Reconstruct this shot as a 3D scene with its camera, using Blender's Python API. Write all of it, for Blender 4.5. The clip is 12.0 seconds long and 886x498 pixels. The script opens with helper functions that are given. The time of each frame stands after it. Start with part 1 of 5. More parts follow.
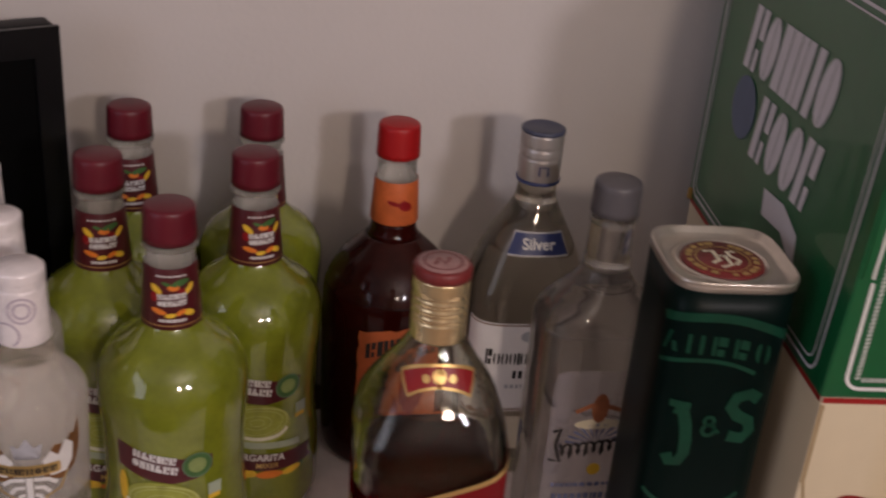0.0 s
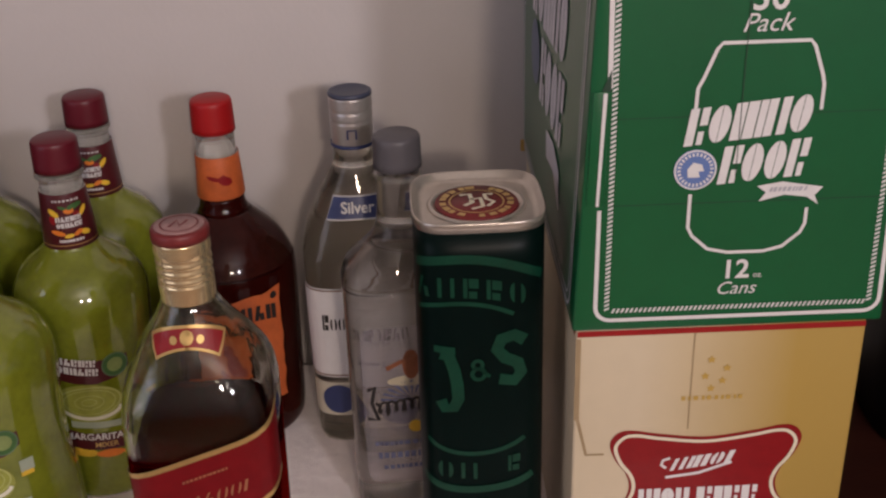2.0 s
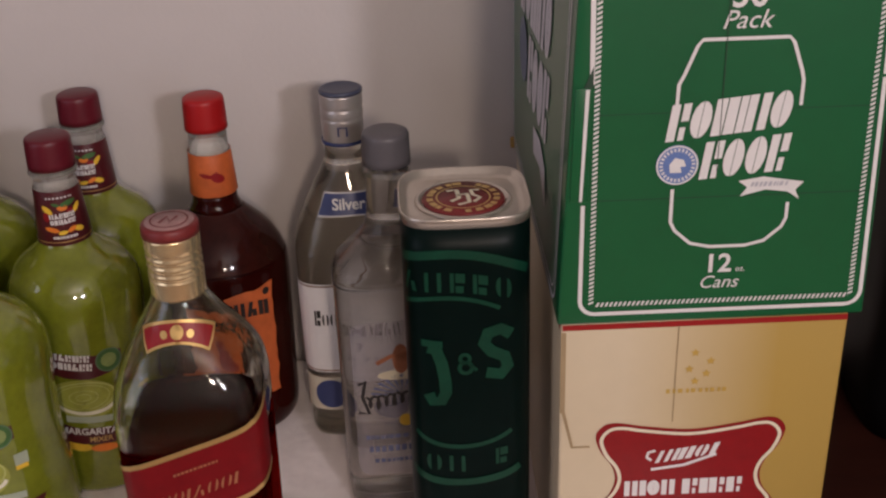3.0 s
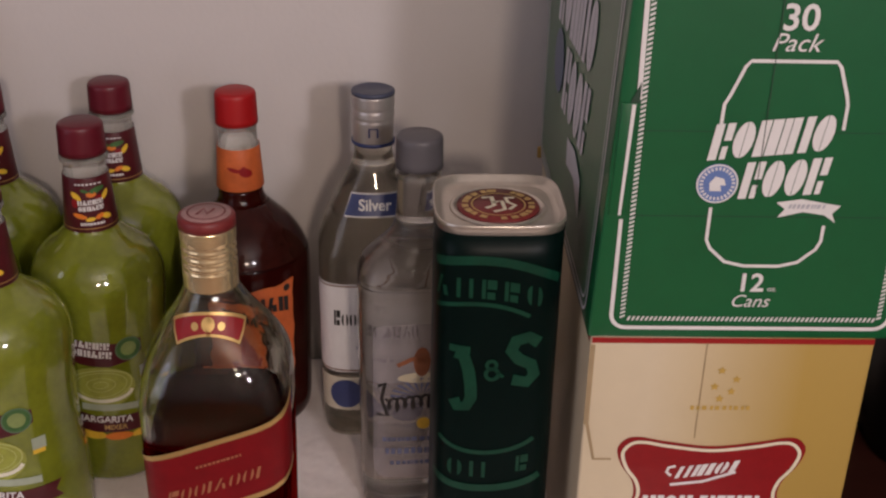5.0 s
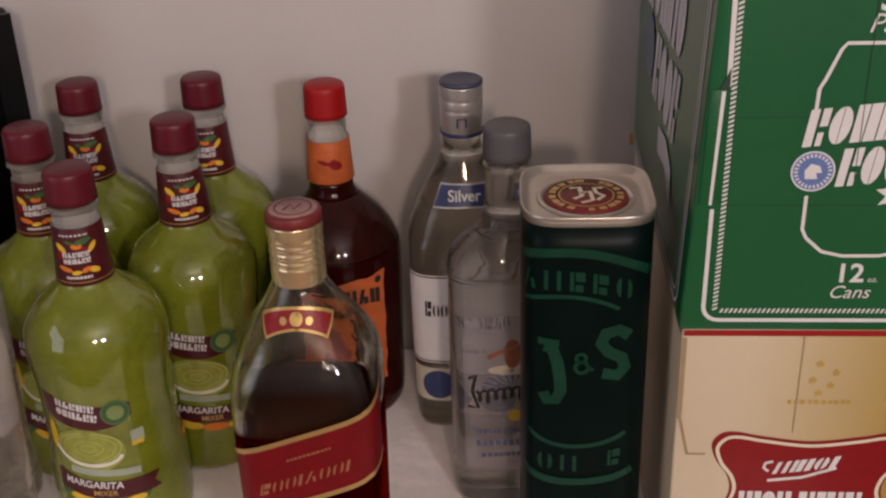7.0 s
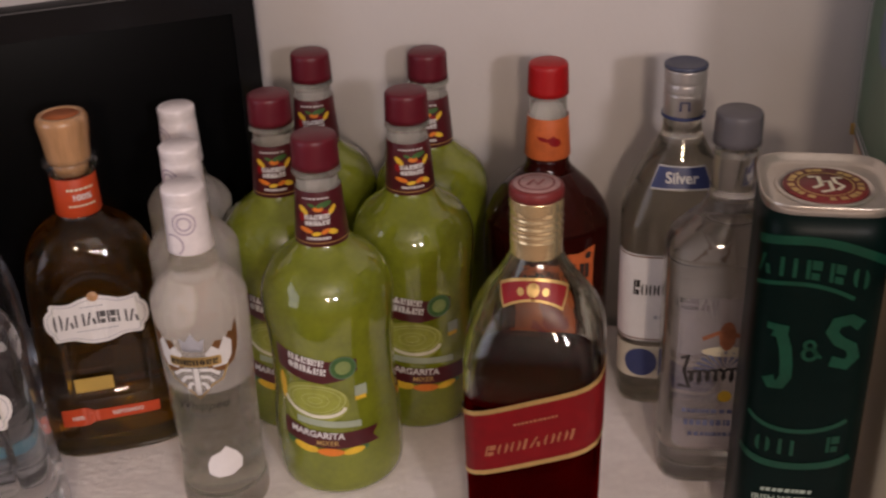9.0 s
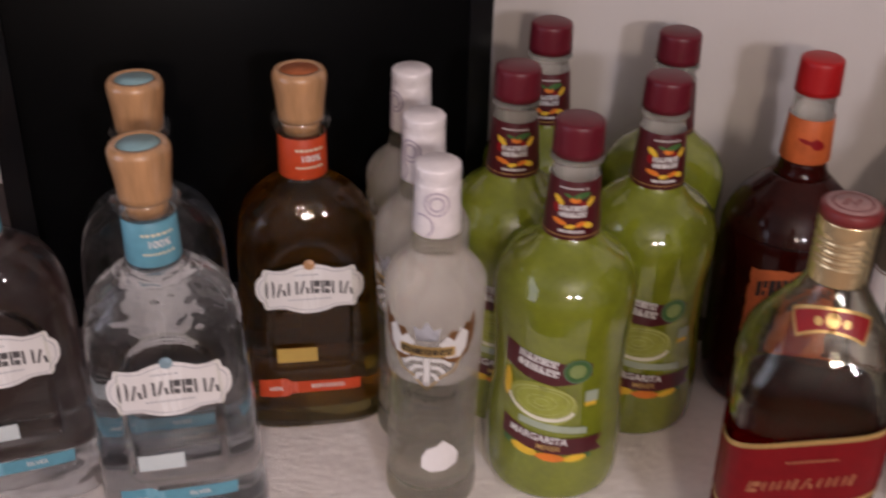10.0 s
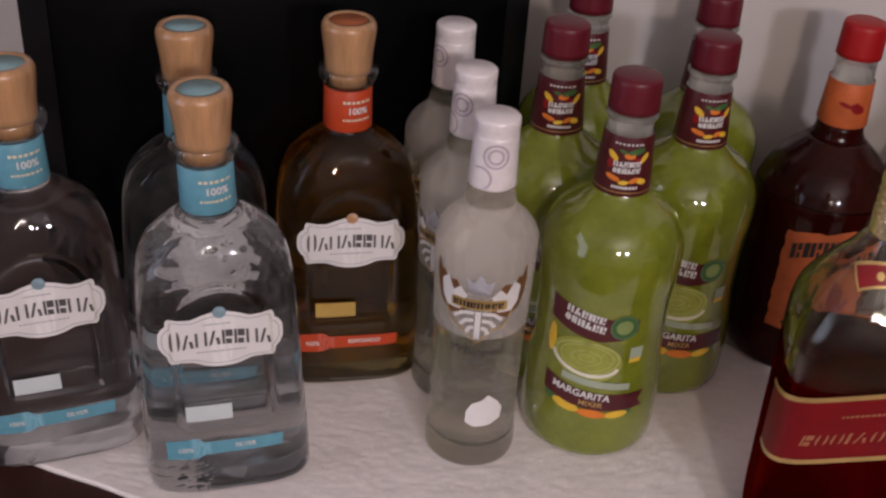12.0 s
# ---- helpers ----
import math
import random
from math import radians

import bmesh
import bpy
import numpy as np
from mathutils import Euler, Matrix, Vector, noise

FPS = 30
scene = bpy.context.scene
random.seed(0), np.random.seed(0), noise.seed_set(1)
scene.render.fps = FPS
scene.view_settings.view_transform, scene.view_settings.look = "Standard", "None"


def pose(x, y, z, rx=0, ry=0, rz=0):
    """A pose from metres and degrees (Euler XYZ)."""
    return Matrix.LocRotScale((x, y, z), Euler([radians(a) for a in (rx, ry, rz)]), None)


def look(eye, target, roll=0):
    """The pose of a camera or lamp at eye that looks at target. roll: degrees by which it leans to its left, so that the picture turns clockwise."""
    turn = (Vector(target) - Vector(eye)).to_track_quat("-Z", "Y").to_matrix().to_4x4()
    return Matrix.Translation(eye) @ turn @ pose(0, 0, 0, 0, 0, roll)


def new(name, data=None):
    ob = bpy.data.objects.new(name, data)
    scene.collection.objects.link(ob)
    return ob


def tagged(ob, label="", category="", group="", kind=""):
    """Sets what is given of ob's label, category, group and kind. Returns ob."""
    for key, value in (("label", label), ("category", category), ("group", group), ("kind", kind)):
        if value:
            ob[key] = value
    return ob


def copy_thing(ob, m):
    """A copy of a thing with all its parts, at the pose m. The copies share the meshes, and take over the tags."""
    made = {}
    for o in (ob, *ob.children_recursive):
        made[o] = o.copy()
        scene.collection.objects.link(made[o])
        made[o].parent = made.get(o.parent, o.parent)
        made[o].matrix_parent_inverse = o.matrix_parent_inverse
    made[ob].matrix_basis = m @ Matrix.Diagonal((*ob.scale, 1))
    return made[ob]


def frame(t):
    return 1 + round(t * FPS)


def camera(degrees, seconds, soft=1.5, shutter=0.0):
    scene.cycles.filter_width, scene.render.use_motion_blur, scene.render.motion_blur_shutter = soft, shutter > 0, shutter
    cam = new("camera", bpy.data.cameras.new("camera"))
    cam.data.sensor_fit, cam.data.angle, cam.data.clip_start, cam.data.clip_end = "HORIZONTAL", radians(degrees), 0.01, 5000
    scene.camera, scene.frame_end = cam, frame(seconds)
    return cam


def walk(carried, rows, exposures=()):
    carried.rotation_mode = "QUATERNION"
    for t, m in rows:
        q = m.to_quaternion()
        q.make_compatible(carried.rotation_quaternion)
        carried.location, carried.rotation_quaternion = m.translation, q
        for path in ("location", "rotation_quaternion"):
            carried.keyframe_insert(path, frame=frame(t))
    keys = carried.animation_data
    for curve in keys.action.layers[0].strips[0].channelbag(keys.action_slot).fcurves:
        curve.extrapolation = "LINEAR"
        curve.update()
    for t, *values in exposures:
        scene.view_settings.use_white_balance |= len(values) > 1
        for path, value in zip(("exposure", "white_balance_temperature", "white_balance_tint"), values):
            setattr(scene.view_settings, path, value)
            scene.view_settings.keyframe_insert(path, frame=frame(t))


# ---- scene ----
cam = camera(42.0, 12.0, soft=2.3, shutter=0.4)
PATH = [
    (0, (0.032, 0.021, 0.653), (0.169, 1.81, -0.231), 5.1),
    (0.5, (0.217, 0.02, 0.651), (0.156, 1.807, -0.245), -1.8),
    (0.8, (0.243, 0.014, 0.658), (0.223, 1.833, -0.173), -2.3),
    (1, (0.243, 0.012, 0.659), (0.218, 1.82, -0.196), -2.4),
    (1.5, (0.252, 0.005, 0.642), (0.191, 1.794, -0.25), -1.6),
    (2, (0.267, -0.001, 0.634), (0.241, 1.79, -0.256), -1.7),
    (2.5, (0.275, -0.002, 0.637), (0.248, 1.781, -0.269), -1.8),
    (3, (0.278, -0.011, 0.636), (0.247, 1.779, -0.256), -1.9),
    (3.5, (0.269, -0.015, 0.635), (0.232, 1.766, -0.276), -1.0),
    (3.7, (0.263, -0.015, 0.636), (0.23, 1.765, -0.276), -0.5),
    (5.5, (0.246, -0.014, 0.637), (0.218, 1.784, -0.239), 2.1),
    (6, (0.244, -0.009, 0.636), (0.124, 1.781, -0.249), 2.9),
    (6.2, (0.242, -0.01, 0.645), (0.121, 1.81, -0.174), 3.0),
    (6.5, (0.258, 0.002, 0.636), (0.086, 1.792, -0.238), -1.1),
    (8.3, (0.232, -0.043, 0.654), (0.023, 1.707, -0.291), -2.8),
    (8.5, (0.219, -0.046, 0.65), (-0.063, 1.685, -0.312), -3.0),
    (9, (0.188, -0.04, 0.656), (-0.221, 1.676, -0.286), -2.2),
    (9.5, (0.147, -0.03, 0.647), (-0.337, 1.65, -0.325), 0.1),
    (10, (0.029, 0.002, 0.651), (-0.48, 1.646, -0.368), 1.6),
    (10.5, (-0.056, 0.017, 0.618), (-0.538, 1.668, -0.403), 3.4),
    (11, (-0.076, 0.019, 0.63), (-0.558, 1.638, -0.44), 4.4),
    (11.5, (-0.056, -0.013, 0.624), (-0.505, 1.613, -0.451), 3.4),
    (12, (-0.039, -0.027, 0.633), (-0.462, 1.621, -0.418), 4.0),
]
walk(cam, [(t, look(eye, target, roll)) for t, eye, target, roll in PATH], [(0.0, -0.34, 6600, 10), (0.5, -0.29, 6550, 10), (1.0, -0.22, 6450, 10), (5.5, -0.19, 6550, 10), (6.5, -0.23, 6600, 10), (8.5, -0.13, 6950, 10), (9.0, -0.15, 6800, 10), (9.5, -0.03, 6550, 10), (11.5, -0.04, 6250, 10), (12.0, -0.20, 6200, 10)])

# ---------- light ----------
world = bpy.data.worlds.new("world")
world.use_nodes = True
scene.world = world
world.node_tree.nodes["Background"].inputs[0].default_value = (0.75, 0.82, 1.0, 1)
world.node_tree.nodes["Background"].inputs[1].default_value = 0.02


def area_lamp(name, eye, target, size_x, size_y, power, colour):
    data = bpy.data.lights.new(name, "AREA")
    data.shape, data.size, data.size_y, data.energy, data.color = "RECTANGLE", size_x, size_y, power, colour
    ob = new(name, data)
    ob.matrix_world = look(eye, target)
    return ob


def bulb(name, place, radius, power, colour):
    data = bpy.data.lights.new(name, "POINT")
    data.shadow_soft_size, data.energy, data.color = radius, power, colour
    ob = new(name, data)
    ob.location = place
    return ob


bulb("lamp_bulb", (0.64, -1.45, 1.08), 0.075, 54.0, (1.0, 0.80, 0.66))
bulb("lamp_bulb", (1.12, -1.18, 1.05), 0.085, 56.0, (0.98, 0.89, 0.95))
area_lamp("window_light", (-1.93, -1.20, 0.75), (0.0, -1.20, 0.75), 1.96, 1.56, 19.0, (0.84, 0.83, 1.0))

# ---------- materials ----------


def material(name, colour, rough=0.5, metal=0.0, vary=0.08, scale=40.0, bump=0.0, bump_scale=300.0, coat=0.0, spec=0.5, sss=0.0, transmission=0.0, ior=1.45, stretch=None):
    """A Principled surface whose colour wanders a little at two scales, with fine relief."""
    m = bpy.data.materials.new(name)
    m.use_nodes = True
    nt = m.node_tree
    b = nt.nodes["Principled BSDF"]
    b.inputs["Roughness"].default_value, b.inputs["Metallic"].default_value = rough, metal
    b.inputs["Coat Weight"].default_value, b.inputs["Coat Roughness"].default_value = coat, 0.05
    b.inputs["Specular IOR Level"].default_value = spec
    b.inputs["Transmission Weight"].default_value, b.inputs["IOR"].default_value = transmission, ior
    if sss:
        b.inputs["Subsurface Weight"].default_value = sss
        b.inputs["Subsurface Radius"].default_value = (0.012, 0.012, 0.004)
        b.inputs["Subsurface Scale"].default_value = 1.0
    co = nt.nodes.new("ShaderNodeTexCoord")
    n1, n2 = nt.nodes.new("ShaderNodeTexNoise"), nt.nodes.new("ShaderNodeTexNoise")
    n1.inputs["Scale"].default_value, n2.inputs["Scale"].default_value = scale, scale * 7
    n1.inputs["Detail"].default_value = 3
    mix = nt.nodes.new("ShaderNodeMath")
    mix.operation = "MULTIPLY_ADD"
    mix.inputs[1].default_value = 0.4
    source = co.outputs["Object"]
    if stretch:
        mp = nt.nodes.new("ShaderNodeMapping")
        mp.inputs["Scale"].default_value = stretch
        nt.links.new(source, mp.inputs["Vector"])
        source = mp.outputs["Vector"]
    nt.links.new(source, n1.inputs["Vector"])
    nt.links.new(source, n2.inputs["Vector"])
    nt.links.new(n2.outputs["Fac"], mix.inputs[0])
    nt.links.new(n1.outputs["Fac"], mix.inputs[2])
    ramp = nt.nodes.new("ShaderNodeValToRGB")
    ramp.color_ramp.elements[0].position, ramp.color_ramp.elements[1].position = 0.35, 1.05
    ramp.color_ramp.elements[0].color = (*[c * (1 - vary) for c in colour], 1)
    ramp.color_ramp.elements[1].color = (*[min(1, c * (1 + vary)) for c in colour], 1)
    nt.links.new(mix.outputs[0], ramp.inputs["Fac"])
    nt.links.new(ramp.outputs["Color"], b.inputs["Base Color"])
    if bump:
        n3, bp = nt.nodes.new("ShaderNodeTexNoise"), nt.nodes.new("ShaderNodeBump")
        n3.inputs["Scale"].default_value, n3.inputs["Detail"].default_value = bump_scale, 4
        bp.inputs["Strength"].default_value, bp.inputs["Distance"].default_value = bump, 0.002
        nt.links.new(co.outputs["Object"], n3.inputs["Vector"])
        nt.links.new(n3.outputs["Fac"], bp.inputs["Height"])
        nt.links.new(bp.outputs["Normal"], b.inputs["Normal"])
    return m


def clear_glass(name, colour, ior=1.4, rough=0.0, through_part=0.25, ripple=0.15, veil=(0.0, (1, 1, 1)), ripple_scale=45):
    """A solid glass body; part of the light goes straight through it, and a veil of milky haze may lie on it."""
    m = bpy.data.materials.new(name)
    m.use_nodes = True
    nt = m.node_tree
    nt.nodes.remove(nt.nodes["Principled BSDF"])
    out = nt.nodes["Material Output"]
    g, t, mx = nt.nodes.new("ShaderNodeBsdfGlass"), nt.nodes.new("ShaderNodeBsdfTransparent"), nt.nodes.new("ShaderNodeMixShader")
    g.inputs["Color"].default_value, g.inputs["IOR"].default_value, g.inputs["Roughness"].default_value = (*colour, 1), ior, rough
    t.inputs["Color"].default_value = (*colour, 1)
    mx.inputs[0].default_value = through_part
    nt.links.new(g.outputs[0], mx.inputs[1])
    nt.links.new(t.outputs[0], mx.inputs[2])
    last = mx
    if veil[0]:
        d, m2 = nt.nodes.new("ShaderNodeBsdfDiffuse"), nt.nodes.new("ShaderNodeMixShader")
        d.inputs["Color"].default_value = (*veil[1], 1)
        m2.inputs[0].default_value = veil[0]
        nt.links.new(mx.outputs[0], m2.inputs[1])
        nt.links.new(d.outputs[0], m2.inputs[2])
        last = m2
    nt.links.new(last.outputs[0], out.inputs["Surface"])
    co, n3, bp = nt.nodes.new("ShaderNodeTexCoord"), nt.nodes.new("ShaderNodeTexNoise"), nt.nodes.new("ShaderNodeBump")
    n3.inputs["Scale"].default_value, n3.inputs["Detail"].default_value = ripple_scale, 2
    bp.inputs["Strength"].default_value, bp.inputs["Distance"].default_value = ripple, 0.002
    nt.links.new(co.outputs["Object"], n3.inputs["Vector"])
    nt.links.new(n3.outputs["Fac"], bp.inputs["Height"])
    nt.links.new(bp.outputs["Normal"], g.inputs["Normal"])
    return m


def thin_glass(name, colour, gloss_ior=1.5, ripple=0.0, ripple_scale=70):
    """Thin clear wall: what is behind shows straight, with a sharp reflection on it."""
    m = bpy.data.materials.new(name)
    m.use_nodes = True
    nt = m.node_tree
    nt.nodes.remove(nt.nodes["Principled BSDF"])
    out = nt.nodes["Material Output"]
    g, t, mx, fr = nt.nodes.new("ShaderNodeBsdfGlossy"), nt.nodes.new("ShaderNodeBsdfTransparent"), nt.nodes.new("ShaderNodeMixShader"), nt.nodes.new("ShaderNodeLayerWeight")
    g.inputs["Roughness"].default_value = 0.02
    power, gain = nt.nodes.new("ShaderNodeMath"), nt.nodes.new("ShaderNodeMath")
    power.operation, gain.operation = "POWER", "MULTIPLY_ADD"
    power.inputs[1].default_value, gain.inputs[1].default_value, gain.inputs[2].default_value = 3.0, 0.85, ((gloss_ior - 1) / (gloss_ior + 1)) ** 2
    t.inputs["Color"].default_value = (*colour, 1)
    fr.inputs["Blend"].default_value = 0.5
    if ripple:
        co, n3, bp = nt.nodes.new("ShaderNodeTexCoord"), nt.nodes.new("ShaderNodeTexNoise"), nt.nodes.new("ShaderNodeBump")
        n3.inputs["Scale"].default_value, n3.inputs["Detail"].default_value = ripple_scale, 2
        bp.inputs["Strength"].default_value, bp.inputs["Distance"].default_value = ripple, 0.002
        nt.links.new(co.outputs["Object"], n3.inputs["Vector"])
        nt.links.new(n3.outputs["Fac"], bp.inputs["Height"])
        nt.links.new(bp.outputs["Normal"], g.inputs["Normal"])
        nt.links.new(bp.outputs["Normal"], fr.inputs["Normal"])
    nt.links.new(fr.outputs["Facing"], power.inputs[0])
    nt.links.new(power.outputs[0], gain.inputs[0])
    nt.links.new(gain.outputs[0], mx.inputs[0])
    nt.links.new(t.outputs[0], mx.inputs[1])
    nt.links.new(g.outputs[0], mx.inputs[2])
    nt.links.new(mx.outputs[0], out.inputs["Surface"])
    return m


M = {}
M["wall"] = material("wall paint", (0.62, 0.575, 0.555), 0.85, vary=0.03, scale=5, bump=0.15, bump_scale=160)
# Unseen walls and ceiling: colours darkened to lower the room's bounced light.
M["unseen_wall_dark"] = material("unseen wall, darkened to cut bounce", (0.26, 0.23, 0.22), 0.85, vary=0.05, scale=5)
M["ceiling"] = material("unseen ceiling, darkened to cut bounce", (0.50, 0.49, 0.48), 0.9, vary=0.02, scale=4)
M["floor"] = material("floor boards", (0.16, 0.09, 0.05), 0.5, vary=0.2, scale=6)
M["table"] = material("dark table wood", (0.030, 0.009, 0.006), 0.35, vary=0.45, scale=22, bump=0.05, bump_scale=60, stretch=(0.12, 1, 1), spec=0.25)
M["towel"] = material("terry towel", (0.94, 0.86, 0.83), 0.95, vary=0.07, scale=24, bump=0.55, bump_scale=950)
M["black_plastic"] = material("black plastic", (0.004, 0.004, 0.0045), 0.45, vary=0.2, scale=20, spec=0.15)
M["bezel"] = material("glossy black bezel", (0.006, 0.006, 0.007), 0.25, vary=0.2, scale=20, spec=0.35)
M["screen"] = material("dark screen", (0.002, 0.002, 0.0022), 0.4, vary=0.2, scale=3, spec=0.08)
M["maroon_cap"] = material("maroon plastic", (0.115, 0.008, 0.017), 0.38, vary=0.12, scale=60)
M["lime"] = material("lime drink", (0.180, 0.208, 0.018), 0.10, vary=0.3, scale=26, coat=1.0, sss=0.5)
M["neck_plastic"] = clear_glass("cloudy clear neck", (0.95, 0.95, 0.93), 1.45, rough=0.05, through_part=0.3, ripple=0.3, veil=(0.10, (0.6, 0.58, 0.55)))
M["maroon_label"] = material("maroon label", (0.075, 0.008, 0.012), 0.4, vary=0.15, scale=90, coat=0.2)
M["white_print"] = material("white print", (0.70, 0.68, 0.67), 0.5, vary=0.04, scale=90)
M["cream_print"] = material("cream print", (0.72, 0.66, 0.5), 0.5, vary=0.06, scale=90)
M["lime_print"] = material("lime print", (0.30, 0.325, 0.055), 0.45, vary=0.2, scale=160)
M["lime_pale"] = material("pale lime print", (0.46, 0.48, 0.17), 0.45, vary=0.1, scale=120)
M["lime_white"] = material("white lime pith print", (0.74, 0.72, 0.58), 0.45, vary=0.08, scale=120)
M["yellow_print"] = material("yellow print", (0.75, 0.48, 0.04), 0.45, vary=0.15, scale=120)
M["orange_print"] = material("orange print", (0.72, 0.20, 0.025), 0.45, vary=0.12, scale=120)
M["leaf_print"] = material("leaf print", (0.05, 0.13, 0.035), 0.45, vary=0.2, scale=120)
M["teal_print"] = material("pale teal print", (0.36, 0.41, 0.31), 0.45, vary=0.1, scale=120)
M["gold_print"] = material("gold print", (0.62, 0.42, 0.16), 0.35, metal=0.6, vary=0.12, scale=120)
M["red_cap"] = material("red plastic", (0.37, 0.006, 0.008), 0.45, vary=0.08, scale=60)
M["whisky_dark"] = material("dark cinnamon drink", (0.024, 0.0022, 0.0014), 0.12, vary=0.3, scale=12, coat=0.12, spec=0.2)
M["shoulder_brown"] = material("brown-stained bottle shoulder", (0.026, 0.0050, 0.0035), 0.12, vary=0.5, scale=26, coat=0.15, spec=0.25)
M["orange_label"] = material("orange label", (0.52, 0.115, 0.03), 0.5, vary=0.22, scale=70, bump=0.1)
M["dark_print"] = material("dark print", (0.02, 0.016, 0.014), 0.5, vary=0.2, scale=120)
M["red_print"] = material("red print", (0.24, 0.006, 0.009), 0.4, vary=0.12, scale=90, coat=0.2)
M["scotch_red"] = material("dark red paper", (0.175, 0.003, 0.006), 0.5, vary=0.15, scale=90, spec=0.3)
M["grey_cap"] = material("grey plastic", (0.10, 0.092, 0.10), 0.4, vary=0.08, scale=60)
M["silver_cap"] = material("brushed silver metal", (0.50, 0.46, 0.44), 0.33, metal=0.6, vary=0.1, scale=80)
M["blue_print"] = material("blue print", (0.036, 0.050, 0.150), 0.4, vary=0.1, scale=90)
M["glass_moulded"] = clear_glass("thick moulded clear glass", (0.985, 0.99, 0.995), 1.5, through_part=0.05, ripple=0.10)
M["glass_open"] = thin_glass("bright clear bottle", (0.96, 0.965, 0.95), 1.6, 0.25)
M["glass_vodka"] = clear_glass("full clear vodka bottle", (0.985, 0.98, 0.955), 1.36, through_part=0.40, ripple=0.30, veil=(0.02, (1.0, 0.92, 0.82)), ripple_scale=55)
M["haze"] = clear_glass("milky glass coat", (0.95, 0.94, 0.93), 1.2, rough=0.25, through_part=0.8, veil=(0.23, (1.0, 0.94, 0.89)))
M["glass_amber"] = clear_glass("thick moulded glass round amber spirit", (0.985, 0.97, 0.92), 1.5, through_part=0.05, ripple=0.10)
M["spirit"] = clear_glass("clear spirit within glass", (0.99, 0.99, 0.99), 0.90, through_part=0.10, ripple=0.12)
M["spirit_amber"] = clear_glass("amber spirit within glass", (0.94, 0.74, 0.24), 0.90, through_part=0.10, ripple=0.12, veil=(0.02, (0.34, 0.16, 0.02)))
M["glass_gold"] = clear_glass("square bottle glass", (0.985, 0.97, 0.91), 1.5, through_part=0.15, ripple=0.08)
M["glass_pale"] = clear_glass("flat bottle glass", (0.985, 0.98, 0.965), 1.5, through_part=0.15, ripple=0.15, veil=(0.02, (0.9, 0.82, 0.78)))
M["glass_foot"] = clear_glass("thick glass foot", (0.98, 0.985, 0.97), 1.45, through_part=0.25, ripple=0.3)
M["glass_thin"] = thin_glass("thin bottle glass", (0.93, 0.94, 0.9), 1.6)
M["glass_shell"] = clear_glass("clear bottle glass", (0.97, 0.98, 0.94), 1.5, through_part=0.06, ripple=0.2)
M["whisky"] = clear_glass("whisky", (0.30, 0.010, 0.007), 1.38, through_part=0.08, ripple=0.08, veil=(0.05, (0.085, 0.002, 0.004)))
M["gold_foil"] = material("gold foil cap", (0.95, 0.72, 0.42), 0.2, metal=0.8, vary=0.15, scale=60, bump=0.1, bump_scale=200)
M["maroon_print"] = material("maroon cap print", (0.17, 0.022, 0.022), 0.45, vary=0.2, scale=160)
M["wood_cork"] = material("blond turned wood", (0.46, 0.250, 0.120), 0.30, vary=0.38, scale=60, coat=0.8, stretch=(1, 1, 0.08))
M["teal_band"] = material("teal paper band", (0.125, 0.33, 0.43), 0.45, vary=0.12, scale=120)
M["orange_band"] = material("orange paper band", (0.50, 0.055, 0.012), 0.5, vary=0.12, scale=120)
M["paper"] = material("white label paper", (0.78, 0.75, 0.75), 0.6, vary=0.04, scale=80, bump=0.1)
M["grey_print"] = material("dark grey print", (0.09, 0.085, 0.09), 0.5, vary=0.2, scale=120)
M["pale_grey_print"] = material("pale grey print", (0.42, 0.42, 0.46), 0.5, vary=0.1, scale=120)
M["white_cap"] = material("white embossed foil cap", (0.85, 0.79, 0.80), 0.35, metal=0.1, vary=0.1, scale=110, bump=0.35, bump_scale=220)
M["bronze_print"] = material("bronze print", (0.22, 0.10, 0.035), 0.35, metal=0.5, vary=0.25, scale=200)
M["tin"] = material("dark green lacquered tin", (0.0015, 0.0065, 0.0055), 0.36, vary=0.25, scale=25, coat=0.0, spec=0.10)
M["tin_green"] = material("green embossed print", (0.004, 0.042, 0.023), 0.38, vary=0.25, scale=60, coat=0.05, spec=0.3)
M["tin_metal"] = material("bare tin metal", (0.6, 0.54, 0.47), 0.28, metal=0.75, vary=0.1, scale=40, bump=0.05)
M["carton_green"] = material("green printed carton", (0.005, 0.098, 0.032), 0.38, vary=0.1, scale=10, bump=0.08, bump_scale=90, coat=0.45)
M["carton_red"] = material("red carton edge", (0.3, 0.012, 0.012), 0.45, vary=0.1, scale=60)
M["carton_gold"] = material("gold carton print", (0.5, 0.33, 0.08), 0.42, vary=0.1, scale=40)
M["carton_line"] = material("carton crease", (0.02, 0.05, 0.03), 0.6, vary=0.1, scale=40)
M["tan_line"] = material("carton crease shade", (0.34, 0.25, 0.14), 0.6, vary=0.1, scale=40)

# ---------- mesh helpers ----------


def link(name, bm, mat, smooth=True):
    me = bpy.data.meshes.new(name)
    bmesh.ops.recalc_face_normals(bm, faces=bm.faces)
    bm.to_mesh(me)
    bm.free()
    if mat is not None:
        me.materials.append(mat)
    if smooth:
        me.shade_smooth()
    return new(name, me)


def part(name, bm, mat, parent, label="", smooth=True):
    ob = link(name, bm, mat, smooth)
    ob.parent = parent
    if label:
        ob["label"] = label
    if name in ("print", "rope_border", "rays", "medallion_ring", "fruit"):
        ob["kind"] = "stuff"
    return ob


def thing(name, label, category, group="", kind=""):
    return tagged(new(name), label, category, group, kind)


